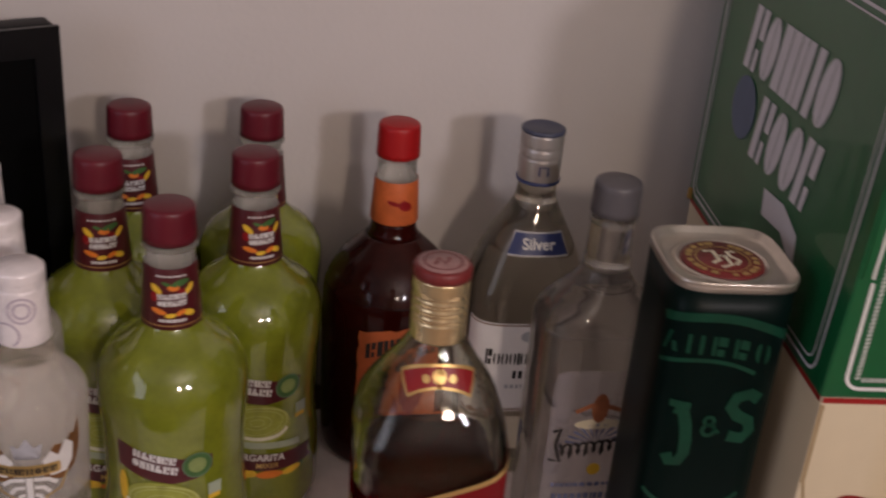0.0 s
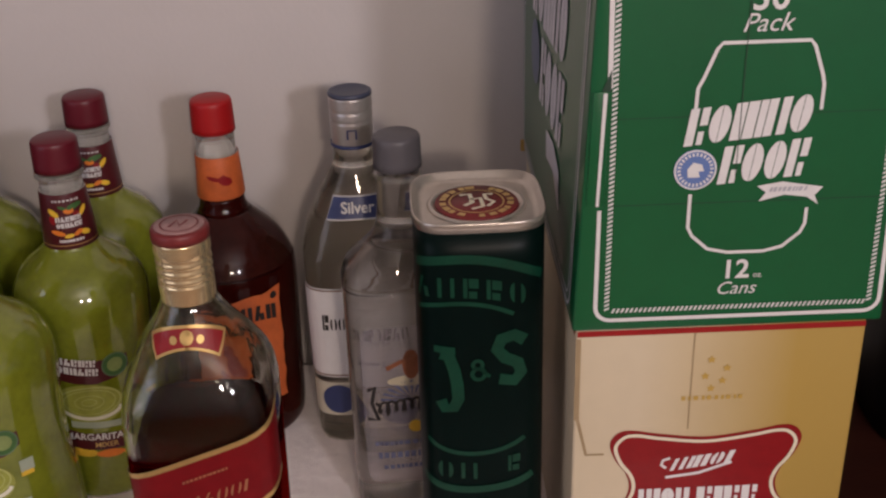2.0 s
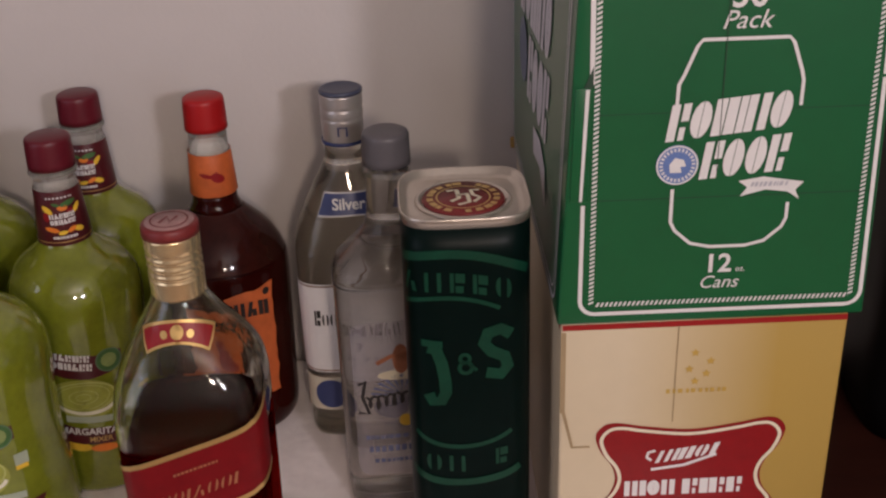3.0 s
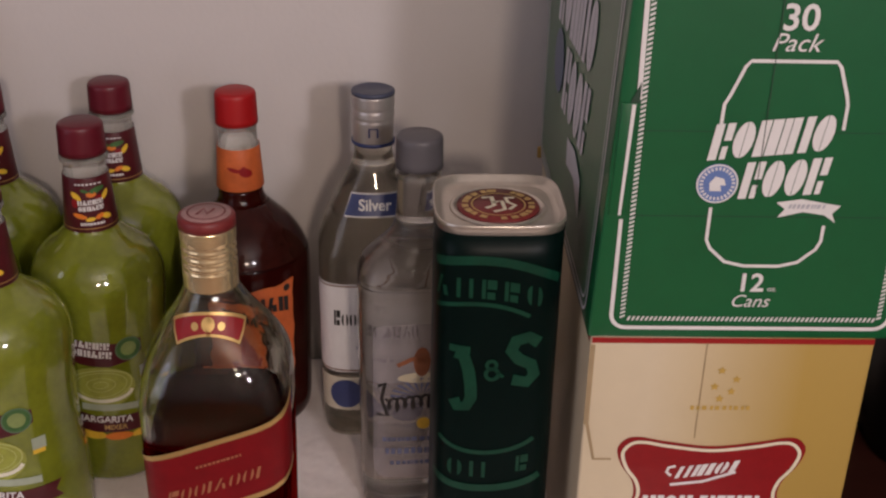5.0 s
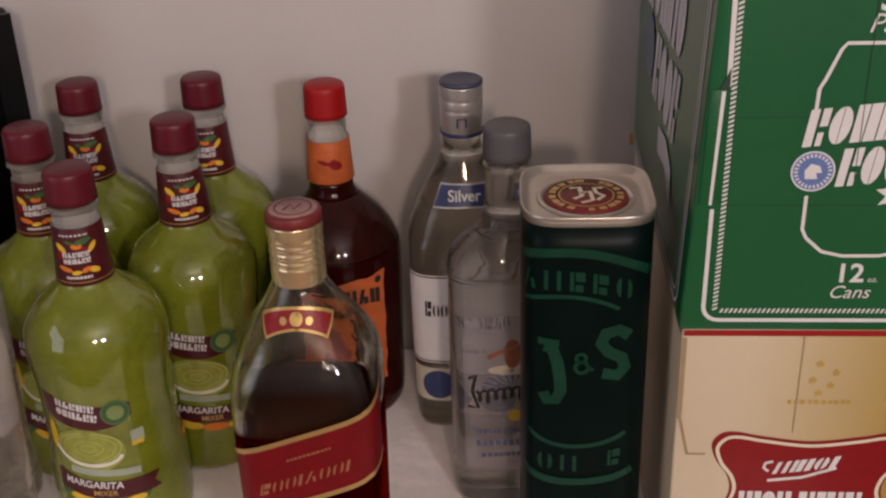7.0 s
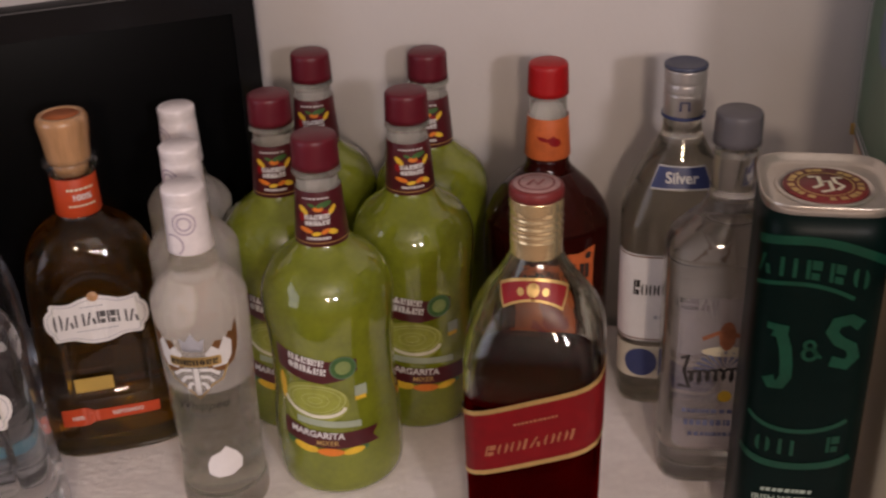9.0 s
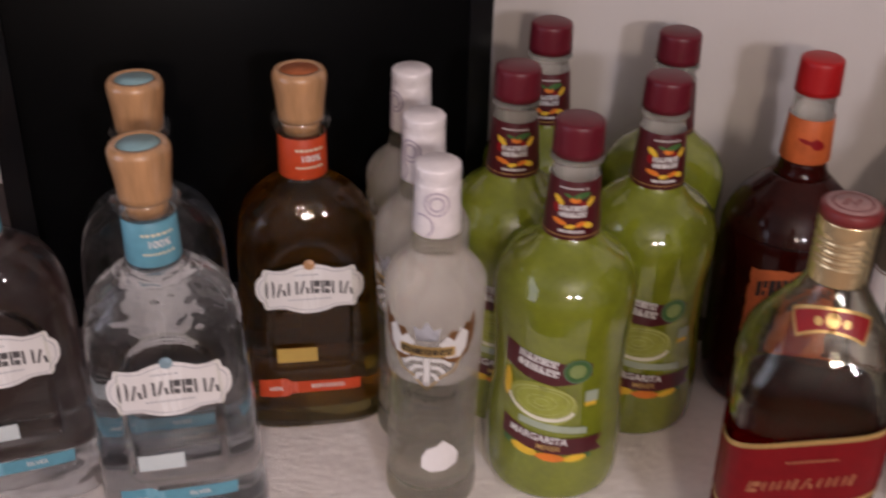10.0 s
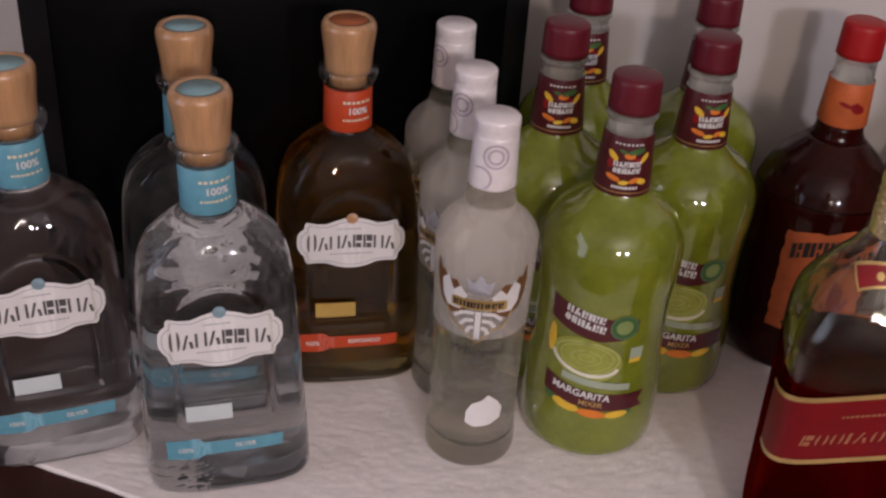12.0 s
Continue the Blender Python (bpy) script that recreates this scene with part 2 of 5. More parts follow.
def curve(points, step=0.003):
    """Dense samples of a smooth profile through (z, value, ...) points given from bottom to top; a repeated point keeps a sharp corner."""
    p = np.array(points, float)
    out = [p[0]]
    for i in range(len(p) - 1):
        a, b = p[i], p[i + 1]
        before, after = p[max(i - 1, 0)], p[min(i + 2, len(p) - 1)]
        ta = (b - before) / 2 if np.any(a != before) else (b - a)
        tb = (after - a) / 2 if np.any(b != after) else (b - a)
        n = max(1, int(np.linalg.norm(b[:2] - a[:2]) / step))
        if np.allclose(a, b):
            continue
        for k in range(1, n + 1):
            s = k / n
            h = (2 * s**3 - 3 * s**2 + 1, s**3 - 2 * s**2 + s, -2 * s**3 + 3 * s**2, s**3 - s**2)
            out.append(h[0] * a + h[1] * ta + h[2] * b + h[3] * tb)
    return np.array(out)


def ring_mesh(rings, close_bottom=True, close_top=True):
    bm = bmesh.new()
    rows = [[bm.verts.new(p) for p in ring] for ring in rings]
    n = len(rows[0])
    for a, b in zip(rows, rows[1:]):
        for i in range(n):
            bm.faces.new((a[i], a[(i + 1) % n], b[(i + 1) % n], b[i]))
    if close_bottom:
        bm.faces.new(rows[0][::-1])
    if close_top:
        bm.faces.new(rows[-1])
    return bm


def lathe(profile, n=56, close_bottom=True, close_top=True):
    """profile: (z, r) rows."""
    return ring_mesh([[(r * math.sin(2 * math.pi * i / n), -r * math.cos(2 * math.pi * i / n), z) for i in range(n)] for z, r in profile], close_bottom, close_top)


def oval(w, d, e, n=72):
    """Points of a rounded rectangle (superellipse of power e), from the front's middle to the right."""
    pts = []
    for i in range(n):
        a = 2 * math.pi * i / n
        s, c = math.sin(a), math.cos(a)
        pts.append((w / 2 * math.copysign(abs(s) ** (2 / e), s), -d / 2 * math.copysign(abs(c) ** (2 / e), c)))
    return pts


def loft(sections, n=72, close_top=True):
    """sections: (z, width, depth, power) rows."""
    return ring_mesh([[(x, y, z) for x, y in oval(w, d, e, n)] for z, w, d, e in sections], True, close_top)


def block(x0, x1, y0, y1, z0, z1, bevel=0.0, segments=2):
    bm = bmesh.new()
    bmesh.ops.create_cube(bm, size=1)
    for v in bm.verts:
        v.co = Vector((x0 + (v.co.x + 0.5) * (x1 - x0), y0 + (v.co.y + 0.5) * (y1 - y0), z0 + (v.co.z + 0.5) * (z1 - z0)))
    if bevel:
        bmesh.ops.bevel(bm, geom=bm.edges[:], offset=bevel, segments=segments, profile=0.5, affect="EDGES")
    return bm


def joined(*boxes):
    """One mesh of several plain blocks, each given as x0, x1, y0, y1, z0, z1."""
    bm = bmesh.new()
    for box in boxes:
        one = block(*box)
        piece = bpy.data.meshes.new("piece")
        one.to_mesh(piece)
        one.free()
        bm.from_mesh(piece)
        bpy.data.meshes.remove(piece)
    return bm


# surfaces that printing lies on: (u, v, lift) to a place; u runs to the right round the front, v is the height


def round_surface(profile, turn=0.0):
    p = np.array(profile)
    order = np.argsort(p[:, 0], kind="stable")
    zs, rs = p[order, 0], p[order, 1]

    def place(u, v, lift):
        r = float(np.interp(v, zs, rs))
        a = radians(turn) + u / max(r, 0.01)
        return ((r + lift) * math.sin(a), -(r + lift) * math.cos(a), v)
    return place


def oval_surface(sections):
    p = np.array(sections)
    zs = p[:, 0]

    def place(u, v, lift):
        w, d, e = (float(np.interp(v, zs, p[:, k])) for k in (1, 2, 3))
        pts = np.array(oval(w + 2 * lift, d + 2 * lift, e, 240))
        half = np.vstack([pts[-100:], pts[:101]])
        s = np.r_[0, np.cumsum(np.linalg.norm(np.diff(half, axis=0), axis=1))]
        s -= s[100]
        return (float(np.interp(u, s, half[:, 0])), float(np.interp(u, s, half[:, 1])), v)
    return place


def flat_surface(x0=0.0, y0=0.0):
    return lambda u, v, lift: (x0 + u, y0 - lift, v)


def side_surface(x0):
    """A wall that faces -x: u runs from the back towards the front."""
    return lambda u, v, lift: (x0 - lift, -u, v)


def top_surface(z0):
    return lambda u, v, lift: (u, v, z0 + lift)


def sheet(polys, place, lift=0.0005, step=0.006):
    """Thin printed shapes, laid on a surface. polys: outlines in (u, v)."""
    bm = bmesh.new()
    for poly in polys:
        bm.faces.new([bm.verts.new((u, v, 0)) for u, v in poly])
    bmesh.ops.remove_doubles(bm, verts=bm.verts[:], dist=0.00002)
    return lay(bm, place, lift, step)


def lay(bm, place, lift, step):
    bmesh.ops.triangulate(bm, faces=bm.faces[:])
    if step:
        xs = [v.co.x for v in bm.verts]
        ys = [v.co.y for v in bm.verts]
        for lo, hi, axis in ((min(xs), max(xs), 0), (min(ys), max(ys), 1)):
            for k in range(int(lo / step), int(hi / step) + 1):
                co, no = Vector((0, 0, 0)), Vector((0, 0, 0))
                co[axis], no[axis] = k * step, 1
                bmesh.ops.bisect_plane(bm, geom=bm.verts[:] + bm.edges[:] + bm.faces[:], plane_co=co, plane_no=no)
    for v in bm.verts:
        v.co = Vector(place(v.co.x, v.co.y, lift))
    return bm


def words(body, size, u, v, slant=0.0, bold=0.0, turn=0.0):
    """A bmesh of letters, flat, centred on (u, v)."""
    data = bpy.data.curves.new("words", "FONT")
    data.body, data.size, data.align_x, data.align_y, data.shear, data.offset = body, size, "CENTER", "CENTER", slant, bold
    data.resolution_u = 3
    ob = new("words", data)
    bpy.context.view_layer.update()
    me = bpy.data.meshes.new_from_object(ob.evaluated_get(bpy.context.evaluated_depsgraph_get()))
    bpy.data.objects.remove(ob)
    bpy.data.curves.remove(data)
    bm = bmesh.new()
    bm.from_mesh(me)
    bpy.data.meshes.remove(me)
    bmesh.ops.transform(bm, matrix=Matrix.Translation((u, v, 0)) @ Matrix.Rotation(radians(turn), 4, "Z"), verts=bm.verts)
    return bm


def rect(u0, u1, v0, v1, slope=0.0):
    return [(u0, v0 + slope * u0), (u1, v0 + slope * u1), (u1, v1 + slope * u1), (u0, v1 + slope * u0)]


def rounded(u0, u1, v0, v1, r, n=5):
    pts = []
    for cu, cv, a0 in ((u1 - r, v0 + r, -90), (u1 - r, v1 - r, 0), (u0 + r, v1 - r, 90), (u0 + r, v0 + r, 180)):
        for k in range(n + 1):
            a = radians(a0 + 90 * k / n)
            pts.append((cu + r * math.cos(a), cv + r * math.sin(a)))
    return pts


def disc(u, v, a, b=None, n=28, turn=0.0):
    b = a if b is None else b
    c, s = math.cos(radians(turn)), math.sin(radians(turn))
    return [(u + a * math.cos(t) * c - b * math.sin(t) * s, v + a * math.cos(t) * s + b * math.sin(t) * c) for t in (2 * math.pi * k / n for k in range(n))]


def stroke(points, width, closed=False):
    """Quads along a line."""
    pts = [Vector(p) for p in points]
    if closed:
        pts.append(pts[0])
    sides = []
    for i, p in enumerate(pts):
        a = pts[i - 1] if i else (pts[-2] if closed else p)
        b = pts[i + 1] if i + 1 < len(pts) else (pts[1] if closed else p)
        d = (b - a).normalized()
        k = Vector((-d.y, d.x)) * width / 2
        sides.append((p + k, p - k))
    return [[tuple(a[1]), tuple(b[1]), tuple(b[0]), tuple(a[0])] for a, b in zip(sides, sides[1:])]


def arch(u, v, radius, a0, a1, width, n=14):
    """A bent band round (u, v), degrees counted from the right."""
    out = []
    for k in range(n):
        p, q = radians(a0 + (a1 - a0) * k / n), radians(a0 + (a1 - a0) * (k + 1) / n)
        i, o = radius - width / 2, radius + width / 2
        out.append([(u + i * math.cos(p), v + i * math.sin(p)), (u + i * math.cos(q), v + i * math.sin(q)), (u + o * math.cos(q), v + o * math.sin(q)), (u + o * math.cos(p), v + o * math.sin(p))])
    return out


def bars(u0, u1, v, height, count, slope=0.0, gap=0.25, lean=0.0, seed=1):
    """A row of plain bars of uneven widths."""
    rng = random.Random(seed)
    w = [rng.uniform(0.6, 1.4) for _ in range(count)]
    scale = (u1 - u0) / sum(w)
    out, u = [], u0
    for k in w:
        a, b = u, u + k * scale * (1 - gap)
        h0, h1 = v - height / 2, v + height / 2
        out.append([(a, h0 + slope * (a - u0)), (b, h0 + slope * (b - u0)), (b + lean, h1 + slope * (b - u0)), (a + lean, h1 + slope * (a - u0))])
        u += k * scale
    return out


def marks(kinds, u0, u1, v, height, weight=0.28, gap=0.12, lean=0.0, slope=0.0, bow=0.0, first=1.0):
    """A row of plain solid shapes (bars, twin bars, drums, wedges, blocks) in place of a name; it may lean, climb, or bow upwards."""
    wide = {"bar": 0.5, "twin": 1.0, "drum": 0.95, "wedge": 1.0, "block": 0.9, "thin": 0.35}
    unit = (u1 - u0) / sum(wide[k] for k in kinds)
    out, u, middle = [], u0, (u0 + u1) / 2
    for n, k in enumerate(kinds):
        w = wide[k] * unit * (1 - gap)
        h = height * (first if n == 0 else 1.0)
        t = weight * unit
        half = [(math.sin(math.pi * i / 8), math.cos(math.pi * i / 8)) for i in range(9)]
        if k in ("bar", "thin"):
            polys = [rect(0, min(w, t * 1.4), 0, h)]
        elif k == "twin":
            polys = [rect(0, t, 0, h), rect(w - t, w, 0, h)]
        elif k == "block":
            polys = [rect(0, t, 0, h), rect(t * 1.35, w, h * 0.52, h), rect(t * 1.35, w * 0.9, 0, h * 0.36)]
        elif k == "wedge":
            polys = [[(0, 0), (t, 0), (w / 2 + t / 2, h), (w / 2 - t / 2, h)], [(w - t * 1.2, 0), (w, 0), (w * 0.75 + t / 2, h * 0.5), (w * 0.75 - t * 0.7, h * 0.5)]]
        else:
            a, b = min(w / 2, t * 1.15), h / 2
            polys = [[(w - a + a * x, b + b * y) for x, y in half], [(a - a * x, b + b * y) for x, y in half]]
        for poly in polys:
            row = []
            for x, y in poly:
                at = u + x
                row.append((at + lean * y / height, v + y - height / 2 + slope * (at - u0) - bow * ((at - middle) / (u1 - u0) * 2) ** 2))
            out.append(row)
        u += wide[k] * unit
    return out


# ---------- the setting ----------
WALL_Y = 1.045


def structure(name, bm, mat, label, smooth=False):
    return tagged(link(name, bm, mat, smooth), label, name.split("_")[0], kind="structure")


structure("wall_north", block(-1.9, 2.3, WALL_Y, WALL_Y + 0.1, -0.75, 1.7), M["wall"], "pale warm off-white painted plaster wall")
# The other walls and the ceiling are unseen, kept dark to deepen shadows.
structure("wall_south", block(-1.9, 2.3, -2.6, -2.5, -0.75, 1.7), M["unseen_wall_dark"], "plain unseen wall, darkened to cut bounced light")
structure("wall_west", joined((-2.0, -1.9, -2.6, -2.2, -0.75, 1.7), (-2.0, -1.9, -0.2, WALL_Y + 0.1, -0.75, 1.7), (-2.0, -1.9, -2.2, -0.2, -0.75, -0.05), (-2.0, -1.9, -2.2, -0.2, 1.55, 1.7)), M["unseen_wall_dark"], "plain unseen side wall with a window opening, darkened to cut bounced light")
structure("wall_east", block(2.3, 2.4, -2.6, WALL_Y + 0.1, -0.75, 1.7), M["unseen_wall_dark"], "plain unseen side wall, darkened to cut bounced light")
structure("ceiling", block(-2.0, 2.4, -2.6, WALL_Y + 0.1, 1.7, 1.8), M["ceiling"], "plain unseen ceiling, darkened to cut bounced light")
structure("floor", block(-2.0, 2.4, -2.6, WALL_Y + 0.1, -0.85, -0.75), M["floor"], "brown wooden floor")

# ---------- the table and the towel ----------
BASE = -0.010
TOP = BASE - 0.005
table = thing("side_table", "dark reddish-brown polished wooden table against the wall", "table")
part("tabletop", block(-1.05, 1.25, 0.42, WALL_Y - 0.004, TOP - 0.035, TOP, 0.004), M["table"], table)
for x in (-0.98, 1.18):
    for y in (0.49, 0.97):
        part("leg", block(x - 0.03, x + 0.03, y - 0.03, y + 0.03, -0.75, TOP - 0.0352, 0.004), M["table"], table)


def towel():
    bm = bmesh.new()
    nx, ny = 300, 160
    corners = [Vector((-0.525, 0.553)), Vector((0.50, 0.465)), Vector((0.50, 1.02)), Vector((-0.50, 0.77))]

    def at(i, j, under):
        s, t = i / nx, j / ny
        p = corners[0].lerp(corners[1], s).lerp(corners[3].lerp(corners[2], s), t)
        p.y = min(1.03, p.y + 0.12 * t * math.exp(-((s - 0.6) / 0.22) ** 2))
        edge = min(i, nx - i, j, ny - j)
        wave = 0.004 * noise.noise(Vector((p.x * 14, p.y * 14, 3))) if edge < 2 else 0.0
        z = BASE - 0.0002 - 0.0007 * abs(noise.noise(Vector((p.x * 45, p.y * 45, 0)))) - 0.0013 * abs(noise.noise(Vector((p.x * 170, p.y * 170, 5)))) - (0.0016 if edge < 1 else 0)
        return (p.x + wave, p.y + wave, TOP + 0.0004 if under else z)
    grid = [[[bm.verts.new(at(i, j, u)) for j in range(ny + 1)] for i in range(nx + 1)] for u in (0, 1)]
    for u in (0, 1):
        for i in range(nx):
            for j in range(ny):
                bm.faces.new((grid[u][i][j], grid[u][i + 1][j], grid[u][i + 1][j + 1], grid[u][i][j + 1]))
    rim = [(i, 0) for i in range(nx)] + [(nx, j) for j in range(ny)] + [(i, ny) for i in range(nx, 0, -1)] + [(0, j) for j in range(ny, 0, -1)]
    for (a, b), (c, d) in zip(rim, rim[1:] + rim[:1]):
        bm.faces.new((grid[0][a][b], grid[1][a][b], grid[1][c][d], grid[0][c][d]))
    return tagged(link("towel", bm, M["towel"]), "off-white pinkish terry towel spread on the dark table", "towel")


towel()

# ---------- the television ----------


def television():
    """Origin: the right front edge; it is turned so that its far end comes forward."""
    tv = thing("television", "switched-off small black flat television behind the bottles", "television")
    x0, z0, z1 = -0.442, 0.020, 0.368
    part("housing", block(x0, 0.0, 0.004, 0.034, z0, z1, 0.005, 3), M["black_plastic"], tv)
    part("screen", block(x0 + 0.022, -0.022, 0.002, 0.010, z0 + 0.030, z1 - 0.026, 0.0005), M["screen"], tv, "dark glossy screen")
    low, top = z0 + 0.030, z1 - 0.026
    bezel = joined((x0, 0.0, -0.001, 0.0042, top, z1), (x0, 0.0, -0.001, 0.0042, z0, low), (x0, x0 + 0.022, -0.001, 0.0042, low, top), (-0.022, 0.0, -0.001, 0.0042, low, top))
    part("bezel", bezel, M["bezel"], tv, "glossy black plastic bezel", smooth=False)
    part("stand", block(x0 / 2 - 0.10, x0 / 2 + 0.10, -0.020, 0.060, TOP, TOP + 0.008, 0.003), M["black_plastic"], tv)
    part("stand_neck", block(x0 / 2 - 0.035, x0 / 2 + 0.035, 0.010, 0.030, TOP + 0.008, z0 + 0.004, 0.002), M["black_plastic"], tv)
    tv.matrix_world = pose(-0.232, 0.979, 0, 0, 0, 33)
    return tv


television()

# ---------- bottles ----------


def margarita_bottle(x, y, turn):
    bottle = thing("mixer_bottle", "tall plastic bottle of lime-green margarita mixer with maroon cap", "bottle", "margarita mixer bottles")
    prof = curve([(BASE, 0.049), (BASE, 0.049), (BASE + 0.004, 0.0535), (0.006, 0.0562), (0.05, 0.0560), (0.085, 0.0530), (0.125, 0.0535), (0.16, 0.0560), (0.182, 0.0545), (0.200, 0.0445), (0.212, 0.030), (0.220, 0.0225), (0.226, 0.0212)])
    part("body", lathe(prof), M["lime"], bottle)
    neck = curve([(0.226, 0.0205), (0.226, 0.0205), (0.262, 0.0174), (0.270, 0.0172), (0.290, 0.0170)])
    part("neck", lathe(neck, 40), M["neck_plastic"], bottle, "clear empty bottle neck")
    part("drink", lathe([(0.2262, 0.0195), (0.245, 0.0180)], 40), M["lime"], bottle)
    part("neck_ring", lathe(curve([(0.2790, 0.0172), (0.2800, 0.0198), (0.2822, 0.0198), (0.2832, 0.0172)]), 40), M["neck_plastic"], bottle)
    band = part("neck_label", lathe([(0.2205, 0.0222), (0.2215, 0.0224), (0.267, 0.0188), (0.268, 0.0185)], 40, False, False), M["maroon_label"], bottle, "maroon neck label with fruit print")
    part("label_backing", lathe([(0.2208, 0.0216), (0.2675, 0.0181)], 40, False, False), M["paper"], band)
    cap = part("cap", ridged_cap(0.2848, 0.3112, 0.0192, 0.0184, 60), M["maroon_cap"], bottle)
    cap["label"] = "ribbed maroon screw cap"
    front = round_surface([(0.2205, 0.0224), (0.268, 0.0188)])
    part("fruit", sheet([disc(-0.0115, 0.2525, 0.0052, 0.0026, 14, -40), disc(0.0125, 0.2520, 0.0050, 0.0022, 14, 50), disc(0.0120, 0.2335, 0.0048, 0.0024, 14, -20), disc(-0.0015, 0.2325, 0.0040, 0.0018, 14, 8)], front, 0.0004), M["yellow_print"], band)
    part("fruit", sheet([disc(0.0010, 0.2540, 0.0042, 0.0026, 14), disc(-0.0100, 0.2355, 0.0060, 0.0022, 14, -14), disc(0.0060, 0.2345, 0.0040, 0.0020, 14, 25)], front, 0.00045), M["orange_print"], band)
    part("fruit", sheet([disc(-0.0130, 0.2465, 0.0030, 0.0040, 12), disc(0.0068, 0.2508, 0.0030, 0.0022, 12)], front, 0.00042), M["red_print"], band)
    part("leaf", sheet([disc(0.0060, 0.2575, 0.0068, 0.0024, 14, 14), disc(-0.0040, 0.2570, 0.0035, 0.0014, 12, -20)], front, 0.0005), M["leaf_print"], band)
    part("print", sheet(marks(["twin", "wedge", "block", "bar", "block", "block"], -0.0105, 0.0105, 0.2468, 0.0042, 0.32, 0.14, 0, 0.04) + marks(["drum", "thin", "twin", "bar", "wedge", "block", "block"], -0.0105, 0.0105, 0.2416, 0.0042, 0.32, 0.14, 0, 0.04) + bars(-0.010, 0.010, 0.2285, 0.0022, 10, 0, 0.25, 0, 4) + bars(-0.011, 0.011, 0.2628, 0.0014, 8, 0, 0.4, 0, 5), front, 0.00055), M["white_print"], band)
    part("trim", sheet([rect(-0.055, 0.055, 0.2238, 0.2246)], front, 0.0003), M["gold_print"], band)
    body = round_surface(prof)
    lab = part("label", sheet([[(-0.047, 0.1415), (-0.020, 0.1345), (0.004, 0.1305), (0.026, 0.1300), (0.026, 0.118), (0.014, 0.111), (-0.004, 0.1085), (-0.024, 0.1115), (-0.047, 0.119)]], body, 0.0004), M["maroon_label"], bottle, "maroon and lime printed front label")
    part("print", sheet(marks(["twin", "wedge", "block", "bar", "block", "block"], -0.033, -0.001, 0.1345, 0.0068, 0.34, 0.14, 0.0006, -0.18) + marks(["drum", "thin", "twin", "bar", "wedge", "block", "block"], -0.034, 0.000, 0.1260, 0.0068, 0.34, 0.14, 0.0006, -0.18), body, 0.0008), M["white_print"], lab)
    part("badge", sheet(arch(0.014, 0.1235, 0.0085, 0, 360, 0.0035, 24), body, 0.0009), M["leaf_print"], lab)
    part("badge_core", sheet([disc(0.014, 0.1235, 0.0068)], body, 0.0007), M["badge_green"], lab)
    part("badge_ring", sheet(arch(0.014, 0.1235, 0.0108, 0, 360, 0.0012, 24), body, 0.0009), M["badge_edge"], lab)
    part("lime_slice", sheet([disc(-0.012, 0.0895, 0.029, 0.0195, 32, -8)], body, 0.0005), M["lime_print"], lab)
    part("lime_rim", sheet(stroke([(-0.013 + 0.0268 * math.cos(radians(k)), 0.0885 + 0.0125 * math.sin(radians(k)) - 0.10 * 0.0268 * math.cos(radians(k))) for k in range(182, 361, 12)], 0.0032), body, 0.0013), M["lime_white"], lab)
    part("lime_segment", sheet([p for r, w in ((0.026, 0.0012), (0.0215, 0.0007), (0.012, 0.0006), (0.006, 0.0006)) for p in stroke([(-0.012 + r * math.cos(radians(k)), 0.0915 + 0.56 * r * math.sin(radians(k))) for k in range(0, 360, 15)], w, True)], body, 0.0008), M["lime_pale"], lab)
    part("ice_print", sheet([rect(0.022, 0.033, 0.092, 0.103)], body, 0.00085), M["teal_print"], lab)
    part("peel", sheet([disc(-0.043, 0.100, 0.004, 0.014, 14)], body, 0.0009), M["yellow_print"], lab)
    part("ice_print", sheet([rect(-0.030, 0.026, 0.0655, 0.0715, -0.1)], body, 0.00085), M["teal_print"], lab)
    part("peel", sheet([rect(0.022, 0.032, 0.0885, 0.0925)], body, 0.0009), M["yellow_print"], lab)
    part("ribbon", sheet([[(-0.045, 0.069), (-0.020, 0.062), (0.006, 0.0595), (0.042, 0.0585), (0.036, 0.051), (0.042, 0.0435), (0.006, 0.0435), (-0.020, 0.046), (-0.045, 0.052)]], body, 0.0007), M["maroon_label"], lab)
    part("fruit", sheet([disc(-0.024, 0.0435, 0.012, 0.0045, 16, -10), disc(0.018, 0.0395, 0.010, 0.0036, 16, 5)], body, 0.0005), M["yellow_print"], lab)
    part("fruit", sheet([disc(-0.002, 0.0400, 0.012, 0.004, 16, -4)], body, 0.00055), M["orange_print"], lab)
    part("fruit", sheet([disc(-0.036, 0.0500, 0.008, 0.006, 16, 20), disc(0.026, 0.0410, 0.006, 0.003, 16)], body, 0.00045), M["leaf_print"], lab)
    part("lettering", lay(words("MARGARITA", 0.0086, -0.013, 0.0580, 0, 0.0002, -6), body, 0.0011, 0.006), M["white_print"], lab)
    part("lettering", lay(words("MIXER", 0.0068, -0.004, 0.0495, 0, 0.0001, -4), body, 0.0011, 0.006), M["gold_print"], lab)
    bottle.matrix_world = pose(x, y, 0, 0, 0, turn)
    return bottle


